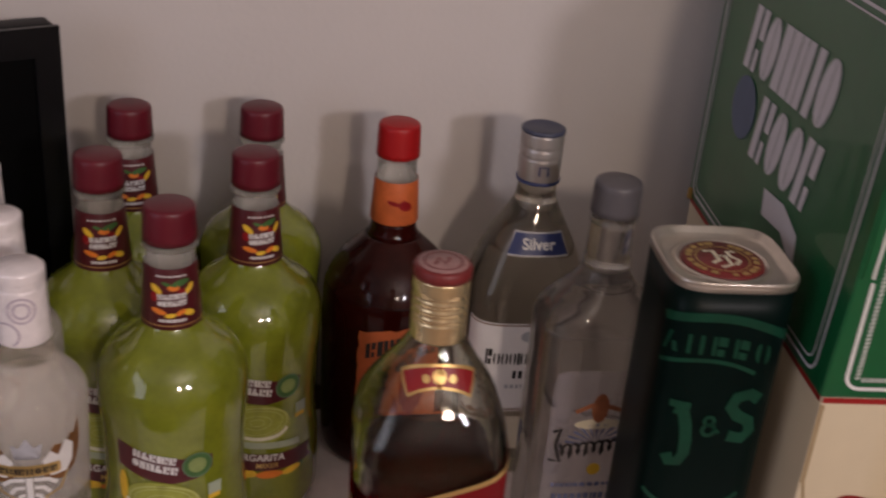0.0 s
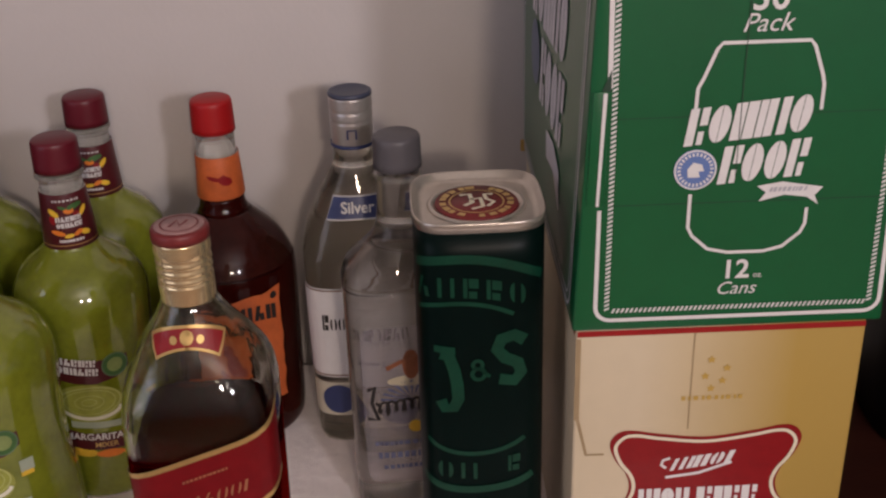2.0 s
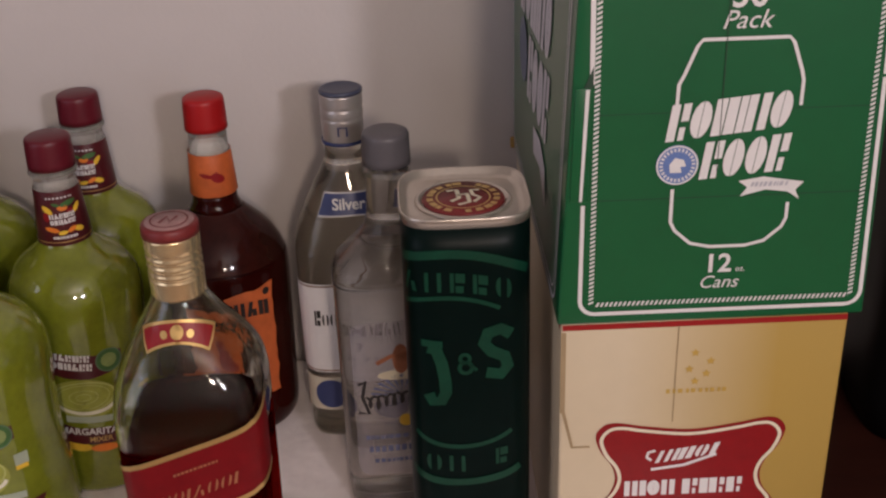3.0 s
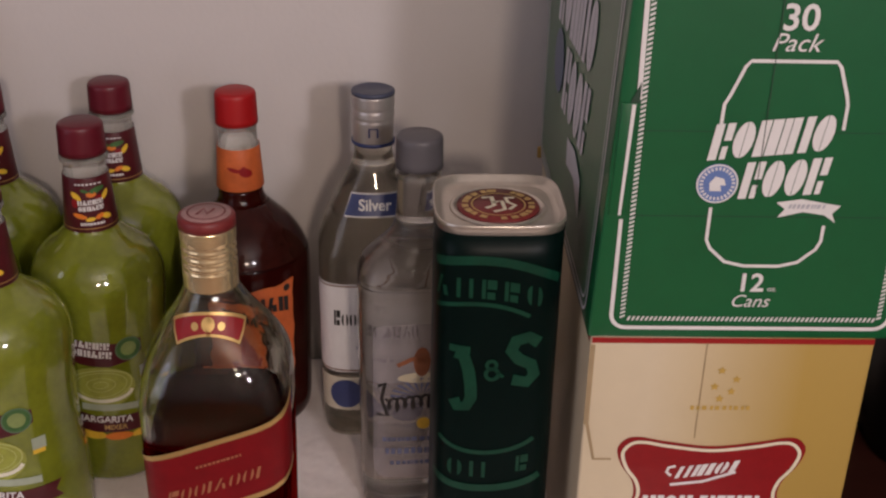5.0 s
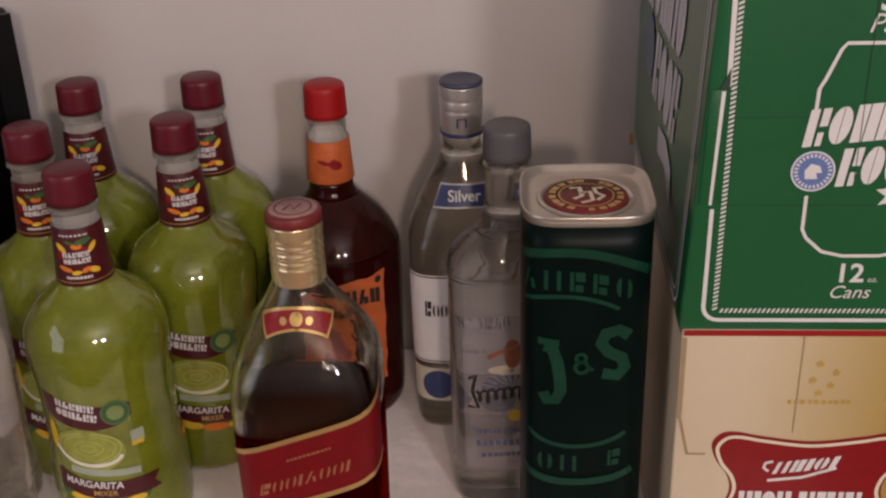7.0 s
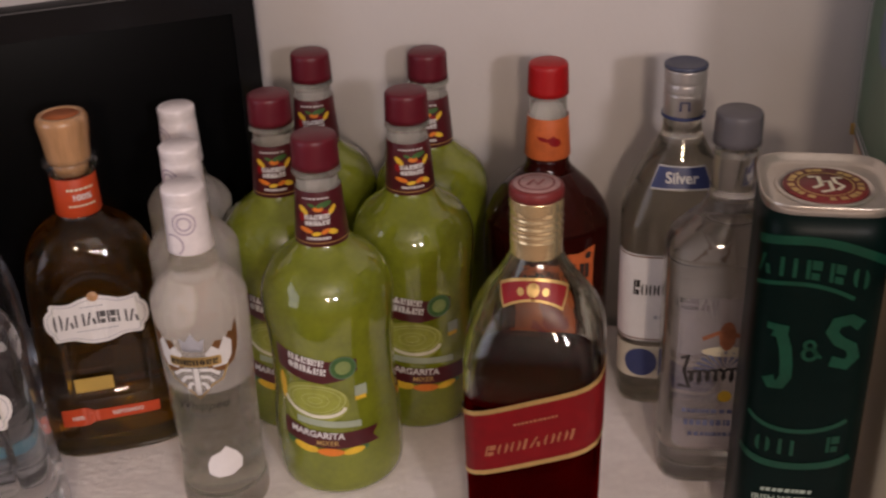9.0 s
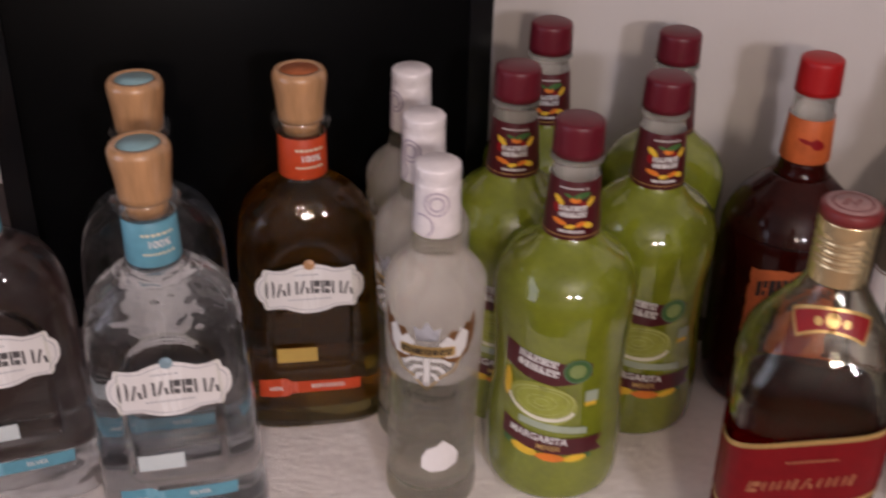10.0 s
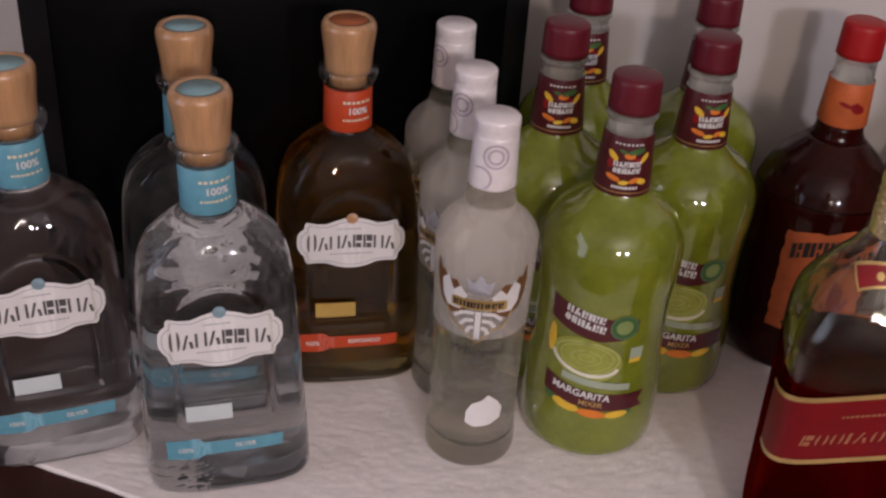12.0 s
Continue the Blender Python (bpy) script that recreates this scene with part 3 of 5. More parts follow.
def ridged_cap(z0, z1, r0, r1, ribs):
    """A screw cap with fine upright ribs and a rounded top."""
    rings = []
    prof = curve([(z0, r0), (z0, r0), (z0 + (z1 - z0) * 0.88, r1), (z1 - 0.0012, r1 - 0.0008), (z1, r1 - 0.003)], 0.004)
    n = ribs * 2
    for z, r in prof:
        amp = 0.0003 if z < z1 - 0.003 else 0.0
        rings.append([((r - amp * (i % 2)) * math.sin(2 * math.pi * i / n), -(r - amp * (i % 2)) * math.cos(2 * math.pi * i / n), z) for i in range(n)])
    return ring_mesh(rings)


def spirit_bottle(x, y, turn, band_mat, glass, label_text, label):
    """Domed bottle with a turned wooden stopper and a paper cartouche."""
    bottle = thing("tequila_bottle", label, "bottle", "tequila bottles with wooden stoppers")
    sec = curve([(BASE, 0.118, 0.090, 3.6), (BASE, 0.118, 0.090, 3.6), (-0.006, 0.126, 0.098, 4.2), (0.01, 0.1268, 0.098, 4.4), (0.09, 0.1210, 0.092, 4.0), (0.150, 0.1165, 0.087, 3.4), (0.174, 0.1110, 0.083, 3.0), (0.190, 0.1010, 0.077, 2.7), (0.203, 0.0820, 0.066, 2.3), (0.212, 0.0600, 0.053, 2.1), (0.218, 0.0430, 0.0425, 2.0), (0.224, 0.037, 0.037, 2.0), (0.257, 0.036, 0.036, 2.0)])
    bm = loft(sec, 132)
    for v in bm.verts:
        aside, z = abs(v.co.x), v.co.z
        if v.co.y < 0 and z > 0.05:
            reach = 0.036 - (aside if z < 0.140 else math.hypot(aside, z - 0.140))
            reach = min(reach, z - 0.056)
            v.co.y += 0.0035 * min(1.0, max(0.0, reach / 0.004))
        if v.co.y > 0 and 0.03 < z < 0.17:
            v.co.y -= 0.002 * min(1.0, max(0.0, (0.040 - aside) / 0.005))
    bm.normal_update()
    for v in bm.verts:
        if 0.160 < v.co.z < 0.214:
            fade = min(1.0, (v.co.z - 0.160) / 0.012, (0.214 - v.co.z) / 0.008)
            v.co += v.normal * 0.0006 * fade * noise.noise(v.co * 150)
    part("body", bm, glass, bottle)
    fill = [(z, w - 0.013, d - 0.016, max(e - 0.8, 2.0)) for z, w, d, e in sec if 0.006 <= z <= 0.206]
    part("spirit", loft(fill), M["spirit"] if glass is M["glass_moulded"] else M["spirit_amber"], bottle)
    part("collar", lathe(curve([(0.2572, 0.0185), (0.2590, 0.0215), (0.2640, 0.0238), (0.2690, 0.0245), (0.2720, 0.0232), (0.2735, 0.0205)])), M["glass_open"], bottle, "clear glass lip ring")
    part("neck_core", lathe([(0.2575, 0.0150), (0.2700, 0.0150)], 32), M["wood_cork"], bottle)
    band = part("neck_band", lathe([(0.2215, 0.0196), (0.2220, 0.0198), (0.2560, 0.0194), (0.2565, 0.0190)], 48, False, False), band_mat, bottle)
    neck = round_surface([(0.2215, 0.0200), (0.2565, 0.0194)])
    part("lettering", lay(words("100%", 0.0078, 0.006, 0.240, 0, 0.0002), neck, 0.0006, 0.004), M["white_print"], band)
    part("print", sheet(bars(-0.006, 0.018, 0.2475, 0.0022, 7, 0, 0.3, 0, 3) + bars(-0.006, 0.018, 0.2325, 0.0018, 9, 0, 0.3, 0, 4), neck, 0.0005), M["cream_print"], band)
    stop = part("stopper", lathe(curve([(0.2685, 0.0184), (0.2685, 0.0184), (0.284, 0.0196), (0.300, 0.0216), (0.3065, 0.0215), (0.3100, 0.0196), (0.3105, 0.0158), (0.3088, 0.0150), (0.3088, 0.0150)])), M["wood_cork"], bottle, "turned blond wooden stopper")
    part("stopper_disc", lathe([(0.3088, 0.0149), (0.3094, 0.0149)], 40), M["teal_disc"] if band_mat is M["teal_band"] else M["orange_disc"], stop)
    on_glass = oval_surface(sec)

    def body(u, v, lift):
        return on_glass(u, v - 0.006, lift)
    quarter = [(0.0, 0.0232), (0.006, 0.0230), (0.013, 0.0212), (0.021, 0.0180), (0.029, 0.0178), (0.0365, 0.0190), (0.0385, 0.0170), (0.0392, 0.0125), (0.0425, 0.0098), (0.0450, 0.0055), (0.0455, 0.0)]
    half = quarter + [(u, -v) for u, v in quarter[-2::-1]]
    cart = [(u, 0.1395 + v) for u, v in half + [(-u, v) for u, v in half[-2:0:-1]]]
    lab = part("label", sheet([cart], body, 0.0006), M["paper"], bottle, "white cartouche paper label")
    inner = [(u * 0.93, 0.1395 + (v - 0.1395) * 0.86) for u, v in cart]
    part("border", sheet(stroke(inner, 0.0007, True), body, 0.0010), M["pale_grey_print"], lab)
    part("print", sheet(marks(["drum", "wedge", "twin", "wedge", "block", "block", "twin", "wedge"], -0.0370, 0.0370, 0.1415, 0.0120, 0.20, 0.12, 0, 0, 0.0045, 1.35), body, 0.0010), M["grey_print"], lab)
    part("print", sheet(bars(-0.018, 0.018, 0.1300, 0.0012, 14, 0, 0.3, 0, 6) + bars(-0.012, 0.008, 0.1530, 0.0012, 8, 0, 0.3, 0, 7), body, 0.0010), M["pale_grey_print"], lab)
    part("seal", sheet([disc(0.0, 0.1625, 0.0048)], body, 0.0012), M["seal_teal"] if band_mat is M["teal_band"] else M["wood_cork"], lab)
    strip = part("strip_label", sheet([[(-0.047, 0.033), (-0.024, 0.033), (-0.018, 0.036), (0.040, 0.0365), (0.041, 0.0475), (-0.018, 0.0480), (-0.024, 0.052), (-0.047, 0.050)]], body, 0.0006), band_mat, bottle)
    part("lettering", lay(words(label_text, 0.0055, 0.012, 0.0422, 0, 0.0001), body, 0.001, 0.005), M["white_print"], strip)
    part("lettering", lay(words("100%", 0.0055, -0.033, 0.0415, 0, 0.0001), body, 0.001, 0.005), M["white_print"], strip)
    back = [(u, v) for u, v in rect(-0.030, 0.004, 0.068, 0.082)]
    part("tax_label", sheet([back], body, 0.0006), M["tax_pale"] if band_mat is M["teal_band"] else M["carton_gold"], bottle, "small plain paper strip")
    arc = [(0.036 * math.cos(radians(a)), 0.150 + 0.036 * math.sin(radians(a))) for a in range(0, 181, 10)]
    ridge = arc + [(-0.037, 0.120), (-0.037, 0.065), (-0.030, 0.058), (0.030, 0.058), (0.037, 0.065), (0.037, 0.120)]
    part("moulded_panel", sheet(stroke(ridge, 0.0022, True), body, 0.0008), M["glass_thin"], bottle, "raised moulded panel edge in the glass")
    bottle.matrix_world = pose(x, y, 0, 0, 0, turn)
    return bottle


M["badge_green"] = material("badge green print", (0.21, 0.27, 0.09), 0.45, vary=0.2, scale=160)
M["badge_edge"] = material("badge edge print", (0.10, 0.17, 0.10), 0.45, vary=0.2, scale=160)
M["lilac_print"] = material("lilac foil print", (0.50, 0.43, 0.50), 0.4, vary=0.1, scale=120)
# Badge blue of the carton's side, with that side's shade put into the colour.
M["shaded_badge"] = material("blue print, shade in colour", (0.09, 0.12, 0.19), 0.5, vary=0.1, scale=60)
M["teal_disc"] = material("pale teal wood stain", (0.25, 0.40, 0.43), 0.5, vary=0.15, scale=90)
M["orange_disc"] = material("orange wood stain", (0.36, 0.10, 0.03), 0.5, vary=0.15, scale=90)
M["seal_teal"] = material("grey teal seal", (0.22, 0.32, 0.38), 0.5, vary=0.1, scale=90)
M["tax_pale"] = material("pale blue strip", (0.62, 0.68, 0.70), 0.6, vary=0.05, scale=90)


def vodka_bottle(x, y, turn, sticker):
    bottle = thing("vodka_bottle", "slim clear vodka bottle with white cap" + (" and torn price sticker" if sticker else " and winged crest"), "bottle", "whipped vodka bottles")
    prof = curve([(BASE, 0.032), (BASE, 0.032), (-0.007, 0.0360), (0.004, 0.0372), (0.026, 0.0356), (0.040, 0.0350), (0.12, 0.0364), (0.185, 0.0382), (0.198, 0.0368), (0.208, 0.0300), (0.215, 0.0215), (0.220, 0.0188), (0.226, 0.0188), (0.232, 0.0172), (0.236, 0.0165)])
    part("body", lathe(prof), M["glass_vodka"], bottle)
    part("foot_ring", lathe(curve([(0.0120, 0.0290), (0.0120, 0.0340), (0.0150, 0.0350), (0.0165, 0.0335), (0.0165, 0.0290)], 0.001), 48), M["glass_foot"], bottle, "thick clear glass foot")
    part("frosting", lathe([(z, r + 0.0003) for z, r in prof if 0.118 <= z <= 0.2245], 56, False, False), M["haze"], bottle, "milky frosted upper part")
    cap = part("cap", lathe(curve([(0.2365, 0.0178), (0.2365, 0.0178), (0.262, 0.0170), (0.276, 0.0166), (0.2772, 0.0158), (0.2784, 0.0166), (0.2800, 0.0158), (0.2815, 0.0166), (0.2885, 0.0166), (0.2900, 0.0150)], 0.0015)), M["white_cap"], bottle)
    cs = round_surface([(0.236, 0.0178), (0.29, 0.0166)])
    part("emblem", sheet(arch(0.002, 0.2640, 0.0088, 0, 360, 0.0016, 24) + arch(0.002, 0.2640, 0.0052, 0, 360, 0.0018, 20), cs, 0.0004), M["lilac_print"], cap)
    part("emblem", sheet(arch(-0.009, 0.2460, 0.0085, -60, 120, 0.0016, 16), cs, 0.0004), M["lilac_print"], cap)
    body = round_surface(prof)
    crest = part("crest", sheet([[(s * u, v) for u, v in ((0.010, 0.158), (0.018, 0.170), (0.0265, 0.168), (0.0300, 0.175), (0.0330, 0.173), (0.0375, 0.184), (0.0385, 0.170), (0.0365, 0.158), (0.0320, 0.147), (0.022, 0.140), (0.010, 0.144))] for s in (1, -1)], body, 0.0007), M["bronze_print"], bottle, "bronze and white winged crest")
    for s in (1, -1):
        part("bird", sheet([[(s * u, v) for u, v in ((0.009, 0.159), (0.015, 0.166), (0.020, 0.161), (0.0255, 0.172), (0.0315, 0.166), (0.0300, 0.153), (0.025, 0.1455), (0.014, 0.1455))]], body, 0.0011), M["white_print"], crest)
    part("crown", sheet([[(-0.008, 0.162), (-0.010, 0.174), (-0.005, 0.171), (0, 0.179), (0.005, 0.171), (0.010, 0.174), (0.008, 0.162)]], body, 0.0011), M["pale_grey_print"], crest)
    part("plaque", sheet([rounded(-0.021, 0.021, 0.1475, 0.1565, 0.002)], body, 0.0014), M["gold_print"], crest)
    part("print", sheet(marks(["block", "twin", "bar", "block", "twin", "drum", "block", "block"], -0.019, 0.019, 0.152, 0.0052, 0.30, 0.2), body, 0.0018), M["dark_print"], crest)
    feathers = stroke([(0, 0.146), (0, 0.120)], 0.0042)
    for k in range(3):
        v = 0.1445 - 0.0065 * k
        for s in (1, -1):
            feathers += stroke([(s * 0.003, v), (s * (0.012 - 0.003 * k), v - 0.001), (s * (0.018 - 0.005 * k), v - 0.006)], 0.0030)
    part("tail", sheet(feathers, body, 0.0011), M["white_print"], crest)["kind"] = "stuff"
    part("tail_edge", sheet(stroke([(-0.026, 0.146), (-0.020, 0.133), (-0.011, 0.129), (0, 0.1165), (0.011, 0.129), (0.020, 0.133), (0.026, 0.146)], 0.0012), body, 0.001), M["gold_print"], crest)
    part("lettering", lay(words("Whipped", 0.0115, 0.0, 0.1085, 0.25), body, 0.0008, 0.004), M["dark_print"], bottle)
    part("lettering", lay(words("CREAM", 0.0055, 0.0, 0.0985), body, 0.0008, 0.004), M["grey_print"], bottle)
    if sticker:
        tag = [(-0.003, 0.038), (0.004, 0.034), (0.016, 0.035), (0.025, 0.040), (0.0265, 0.050), (0.022, 0.058), (0.0135, 0.066), (0.009, 0.061), (0.001, 0.057), (-0.003, 0.049)]
        part("price_sticker", sheet([tag], body, 0.0009), M["paper"], bottle, "torn white paper sticker")
    bottle.matrix_world = pose(x, y, 0, 0, 0, turn)
    return bottle


def cinnamon_bottle(x, y, turn):
    bottle = thing("whisky_bottle", "large dark cinnamon whisky bottle with red cap and orange label", "bottle")
    prof = curve([(BASE, 0.048), (BASE, 0.048), (-0.006, 0.0540), (0.008, 0.0575), (0.06, 0.0585), (0.145, 0.0600), (0.168, 0.0570), (0.188, 0.0460), (0.202, 0.0330), (0.211, 0.0240), (0.218, 0.0205), (0.226, 0.0196)])
    part("body", lathe([q for q in prof if q[0] <= 0.166]), M["whisky_dark"], bottle)
    part("shoulder", lathe([q for q in prof if 0.163 <= q[0] <= 0.214], close_bottom=False), M["shoulder_brown"], bottle, "empty brown-stained bottle shoulder")
    # Dark ring at the foot of the neck, in the body's colour.
    part("drink_ring", lathe([q for q in prof if q[0] >= 0.211]), M["whisky_dark"], bottle)
    part("neck", lathe([(0.226, 0.0190), (0.262, 0.0172), (0.288, 0.0168)], 40), M["neck_plastic"], bottle, "clear neck")
    part("cap", ridged_cap(0.2855, 0.3150, 0.0188, 0.0180, 64), M["red_cap"], bottle, "bright red screw cap")
    band = part("neck_label", lathe([(0.2265, 0.0212), (0.2270, 0.0214), (0.265, 0.0190), (0.2655, 0.0188)], 48, False, False), M["orange_label"], bottle, "orange neck label")
    part("label_backing", lathe([(0.2268, 0.0205), (0.2650, 0.0182)], 40, False, False), M["paper"], band)
    ns = round_surface([(0.2265, 0.0214), (0.2655, 0.0190)])
    part("print", sheet([disc(0.004, 0.2445, 0.0062, 0.0042, 16, -20), disc(-0.006, 0.247, 0.006, 0.002, 12, -15)] + stroke([(-0.012, 0.249), (-0.004, 0.246), (0.003, 0.250), (0.010, 0.242)], 0.0012), ns, 0.0005), M["red_print"], band)
    body = round_surface(prof)
    rng = random.Random(5)
    edge = []
    for (a, b), (c, d), n in (((-0.040, 0.040), (0.040, 0.036), 12), ((0.040, 0.036), (0.042, 0.152), 14), ((0.042, 0.152), (-0.040, 0.140), 12), ((-0.040, 0.140), (-0.040, 0.040), 14)):
        for k in range(n):
            edge.append((a + (c - a) * k / n + rng.uniform(-0.0012, 0.0012), b + (d - b) * k / n + rng.uniform(-0.0012, 0.0012)))
    lab = part("label", sheet([edge], body, 0.0006), M["orange_label"], bottle, "ragged burnt-orange paper label")
    part("print", sheet(marks(["block", "bar", "block", "block", "twin", "wedge", "bar", "bar"], -0.033, 0.036, 0.128, 0.0150, 0.34, 0.14, 0.0, 0.08, 0.006), body, 0.0011), M["dark_print"], lab)
    part("print", sheet([disc(0.002, 0.080, 0.011, 0.021, 14, 12), disc(-0.006, 0.099, 0.006, 0.009, 12), disc(0.014, 0.068, 0.006, 0.014, 12, -35), disc(-0.012, 0.066, 0.005, 0.013, 12, 30)], body, 0.0009), M["red_print"], lab)
    part("print", sheet(bars(-0.026, 0.026, 0.048, 0.004, 14, 0, 0.3, 0, 9) + [disc(0.034, 0.144, 0.0035)], body, 0.0011), M["dark_print"], lab)
    bottle.matrix_world = pose(x, y, 0, 0, 0, turn)
    return bottle


def silver_tequila(x, y, turn):
    bottle = thing("tequila_bottle", "clear square-shouldered silver tequila bottle with blue-topped metal cap", "bottle")
    sec = curve([(BASE, 0.086, 0.066, 4), (BASE, 0.086, 0.066, 4), (-0.005, 0.096, 0.076, 4), (0.06, 0.099, 0.080, 4), (0.165, 0.101, 0.082, 4), (0.185, 0.098, 0.080, 3.5), (0.210, 0.083, 0.072, 3), (0.236, 0.058, 0.054, 2.5), (0.252, 0.042, 0.042, 2.1), (0.262, 0.035, 0.035, 2), (0.278, 0.033, 0.033, 2)])
    part("body", loft(sec), M["glass_gold"], bottle)
    part("spirit", loft([(z, w - 0.009, d - 0.009, max(e - 0.6, 2.0)) for z, w, d, e in sec if 0.004 <= z <= 0.254]), M["spirit"], bottle)
    cap = part("cap", lathe(curve([(0.2765, 0.0178), (0.2765, 0.0178), (0.296, 0.0184), (0.2975, 0.0176), (0.299, 0.0186), (0.305, 0.0184), (0.3065, 0.0177), (0.308, 0.0186), (0.3185, 0.0186), (0.3185, 0.0186)], 0.0015)), M["silver_cap"], bottle, "ringed silver screw cap")
    part("cap_top", lathe(curve([(0.3187, 0.0188), (0.3187, 0.0188), (0.3215, 0.0188), (0.3225, 0.0170), (0.3218, 0.0150)])), M["blue_cap"], cap, "grey-blue cap top")
    part("cap_band", lathe([(0.2745, 0.0186), (0.2745, 0.0190), (0.2775, 0.0190), (0.2775, 0.0186)], 48, False, False), M["blue_print"], cap)
    part("emblem", sheet(stroke([(-0.004, 0.284), (-0.004, 0.292), (0.003, 0.292), (0.003, 0.284)], 0.0016), round_surface([(0.27, 0.0186), (0.3, 0.0186)]), 0.0008), M["blue_print"], cap)
    body = oval_surface(sec)
    tag = part("shoulder_label", sheet([[(-0.028, 0.2165), (0.028, 0.2165), (0.021, 0.2365), (-0.021, 0.2365)]], body, 0.0008), M["blue_print"], bottle, "blue shoulder label")
    part("border", sheet(stroke([(-0.0275, 0.217), (0.0275, 0.217), (0.0208, 0.236), (-0.0208, 0.236)], 0.0012, True), body, 0.0012), M["white_print"], tag)
    part("lettering", lay(words("Silver", 0.0130, 0, 0.2262, 0, 0.0003), body, 0.0013, 0.004), M["white_print"], tag)
    lab = part("label", sheet([rect(-0.062, 0.062, 0.062, 0.154)], body, 0.0007), M["paper"], bottle, "cream paper front label")
    for v in (0.1515, 0.0636):
        part("border", sheet([rect(-0.062, 0.062, v, v + 0.0013)], body, 0.0011), M["bronze_print"], lab)
    part("print", sheet(marks(["block", "drum", "drum", "drum", "thin", "drum", "twin", "drum", "block", "wedge", "drum"], -0.038, 0.038, 0.118, 0.0120, 0.22, 0.16, 0, 0, 0, 1.3) + bars(-0.012, 0.012, 0.1015, 0.008, 4, 0, 0.4, 0, 5), body, 0.0011), M["dark_print"], lab)
    part("print", sheet(bars(-0.018, 0.018, 0.089, 0.004, 9, 0, 0.3, 0, 6) + [disc(0, 0.141, 0.008, 0.006, 12)], body, 0.0011), M["pale_grey_print"], lab)
    low = part("lower_label", sheet([rect(-0.060, 0.060, 0.020, 0.056)], body, 0.0007), M["cream_label"], bottle, "cream lower label with blue seals")
    for u in (-0.028, 0.028):
        seal = part("seal", sheet([disc(u, 0.038, 0.0155)], body, 0.0011), M["blue_print"], low)
        seal["label"] = "round blue seal"
    bottle.matrix_world = pose(x, y, 0, 0, 0, turn)
    return bottle


M["blue_cap"] = material("slate blue plastic", (0.055, 0.062, 0.10), 0.4, vary=0.1, scale=80)
M["cream_label"] = material("cream label paper", (0.62, 0.56, 0.44), 0.6, vary=0.05, scale=80)


def clear_tequila(x, y, turn):
    bottle = thing("tequila_bottle", "clear flat tequila bottle with grey cap and printed sun label", "bottle")
    sec = curve([(BASE, 0.082, 0.060, 4), (BASE, 0.082, 0.060, 4), (-0.005, 0.094, 0.070, 4), (0.06, 0.097, 0.073, 4), (0.19, 0.099, 0.074, 4), (0.207, 0.0975, 0.072, 3.7), (0.219, 0.0900, 0.067, 3.2), (0.231, 0.0680, 0.056, 2.6), (0.241, 0.0500, 0.045, 2.2), (0.250, 0.0400, 0.039, 2), (0.262, 0.0360, 0.036, 2), (0.296, 0.0335, 0.0335, 2)])
    part("body", loft(sec), M["glass_pale"], bottle)
    part("spirit", loft([(z, w - 0.009, d - 0.009, max(e - 0.6, 2.0)) for z, w, d, e in sec if 0.004 <= z <= 0.254]), M["spirit"], bottle)
    part("cap", ridged_cap(0.2985, 0.325, 0.0188, 0.0182, 70), M["grey_cap"], bottle, "ribbed grey screw cap")
    part("neck_ring", lathe(curve([(0.2900, 0.0168), (0.2910, 0.0186), (0.2940, 0.0186), (0.2950, 0.0168)], 0.001), 40), M["glass_open"], bottle)
    body = oval_surface(sec)
    lab = part("label", sheet([rounded(-0.040, 0.040, 0.028, 0.178, 0.012)], body, 0.0007), M["haze_label"], bottle, "pale lilac printed label")
    part("print", sheet([disc(0.0, 0.143, 0.007, 0.014, 12)] + stroke([(-0.020, 0.140), (-0.008, 0.146), (0.008, 0.144), (0.020, 0.140)], 0.004), body, 0.0012), M["rust_print"], lab)
    part("print", sheet([disc(0, 0.128, 0.020, 0.005, 16)], body, 0.0011), M["cream_print"], lab)
    for a in [radians(k) for k in range(10, 171, 16)]:
        ray = [(0.004 * math.cos(a), 0.108 + 0.004 * math.sin(a)), (0.026 * math.cos(a - 0.06), 0.108 + 0.020 * math.sin(a - 0.06)), (0.026 * math.cos(a + 0.06), 0.108 + 0.020 * math.sin(a + 0.06))]
        part("ray", sheet([ray], body, 0.0011), M["blue_pale"], lab)
    script = [(-0.030 + 0.0011 * k + 0.0022 * math.sin(k * 1.05), 0.103 + (0.0055 if k % 12 < 7 else 0.0085) * math.cos(k * 1.05) + 0.0001 * k) for k in range(58)]
    part("print", sheet(stroke(script, 0.0026) + stroke([(-0.036, 0.120), (-0.030, 0.124), (-0.033, 0.108), (-0.028, 0.092), (-0.037, 0.093)], 0.003), body, 0.0014), M["dark_print"], lab)
    part("seal", sheet([disc(0.002, 0.0835, 0.0058)], body, 0.0014), M["yellow_print"], lab)
    part("print", sheet(bars(-0.032, 0.032, 0.068, 0.004, 14, 0, 0.3, 0, 4) + bars(-0.030, 0.030, 0.056, 0.006, 12, 0, 0.3, 0, 5) + bars(-0.026, 0.026, 0.044, 0.004, 12, 0, 0.3, 0, 6), body, 0.0013), M["blue_pale"], lab)
    bottle.matrix_world = pose(x, y, 0, 0, 0, turn)
    return bottle


M["haze_label"] = clear_glass("pale printed film", (0.95, 0.94, 0.95), 1.1, rough=0.2, through_part=0.85, veil=(0.15, (0.80, 0.74, 0.84)))
M["rust_print"] = material("rust print", (0.36, 0.13, 0.06), 0.5, vary=0.2, scale=160)
M["blue_pale"] = material("pale blue print", (0.15, 0.17, 0.30), 0.5, vary=0.15, scale=160)


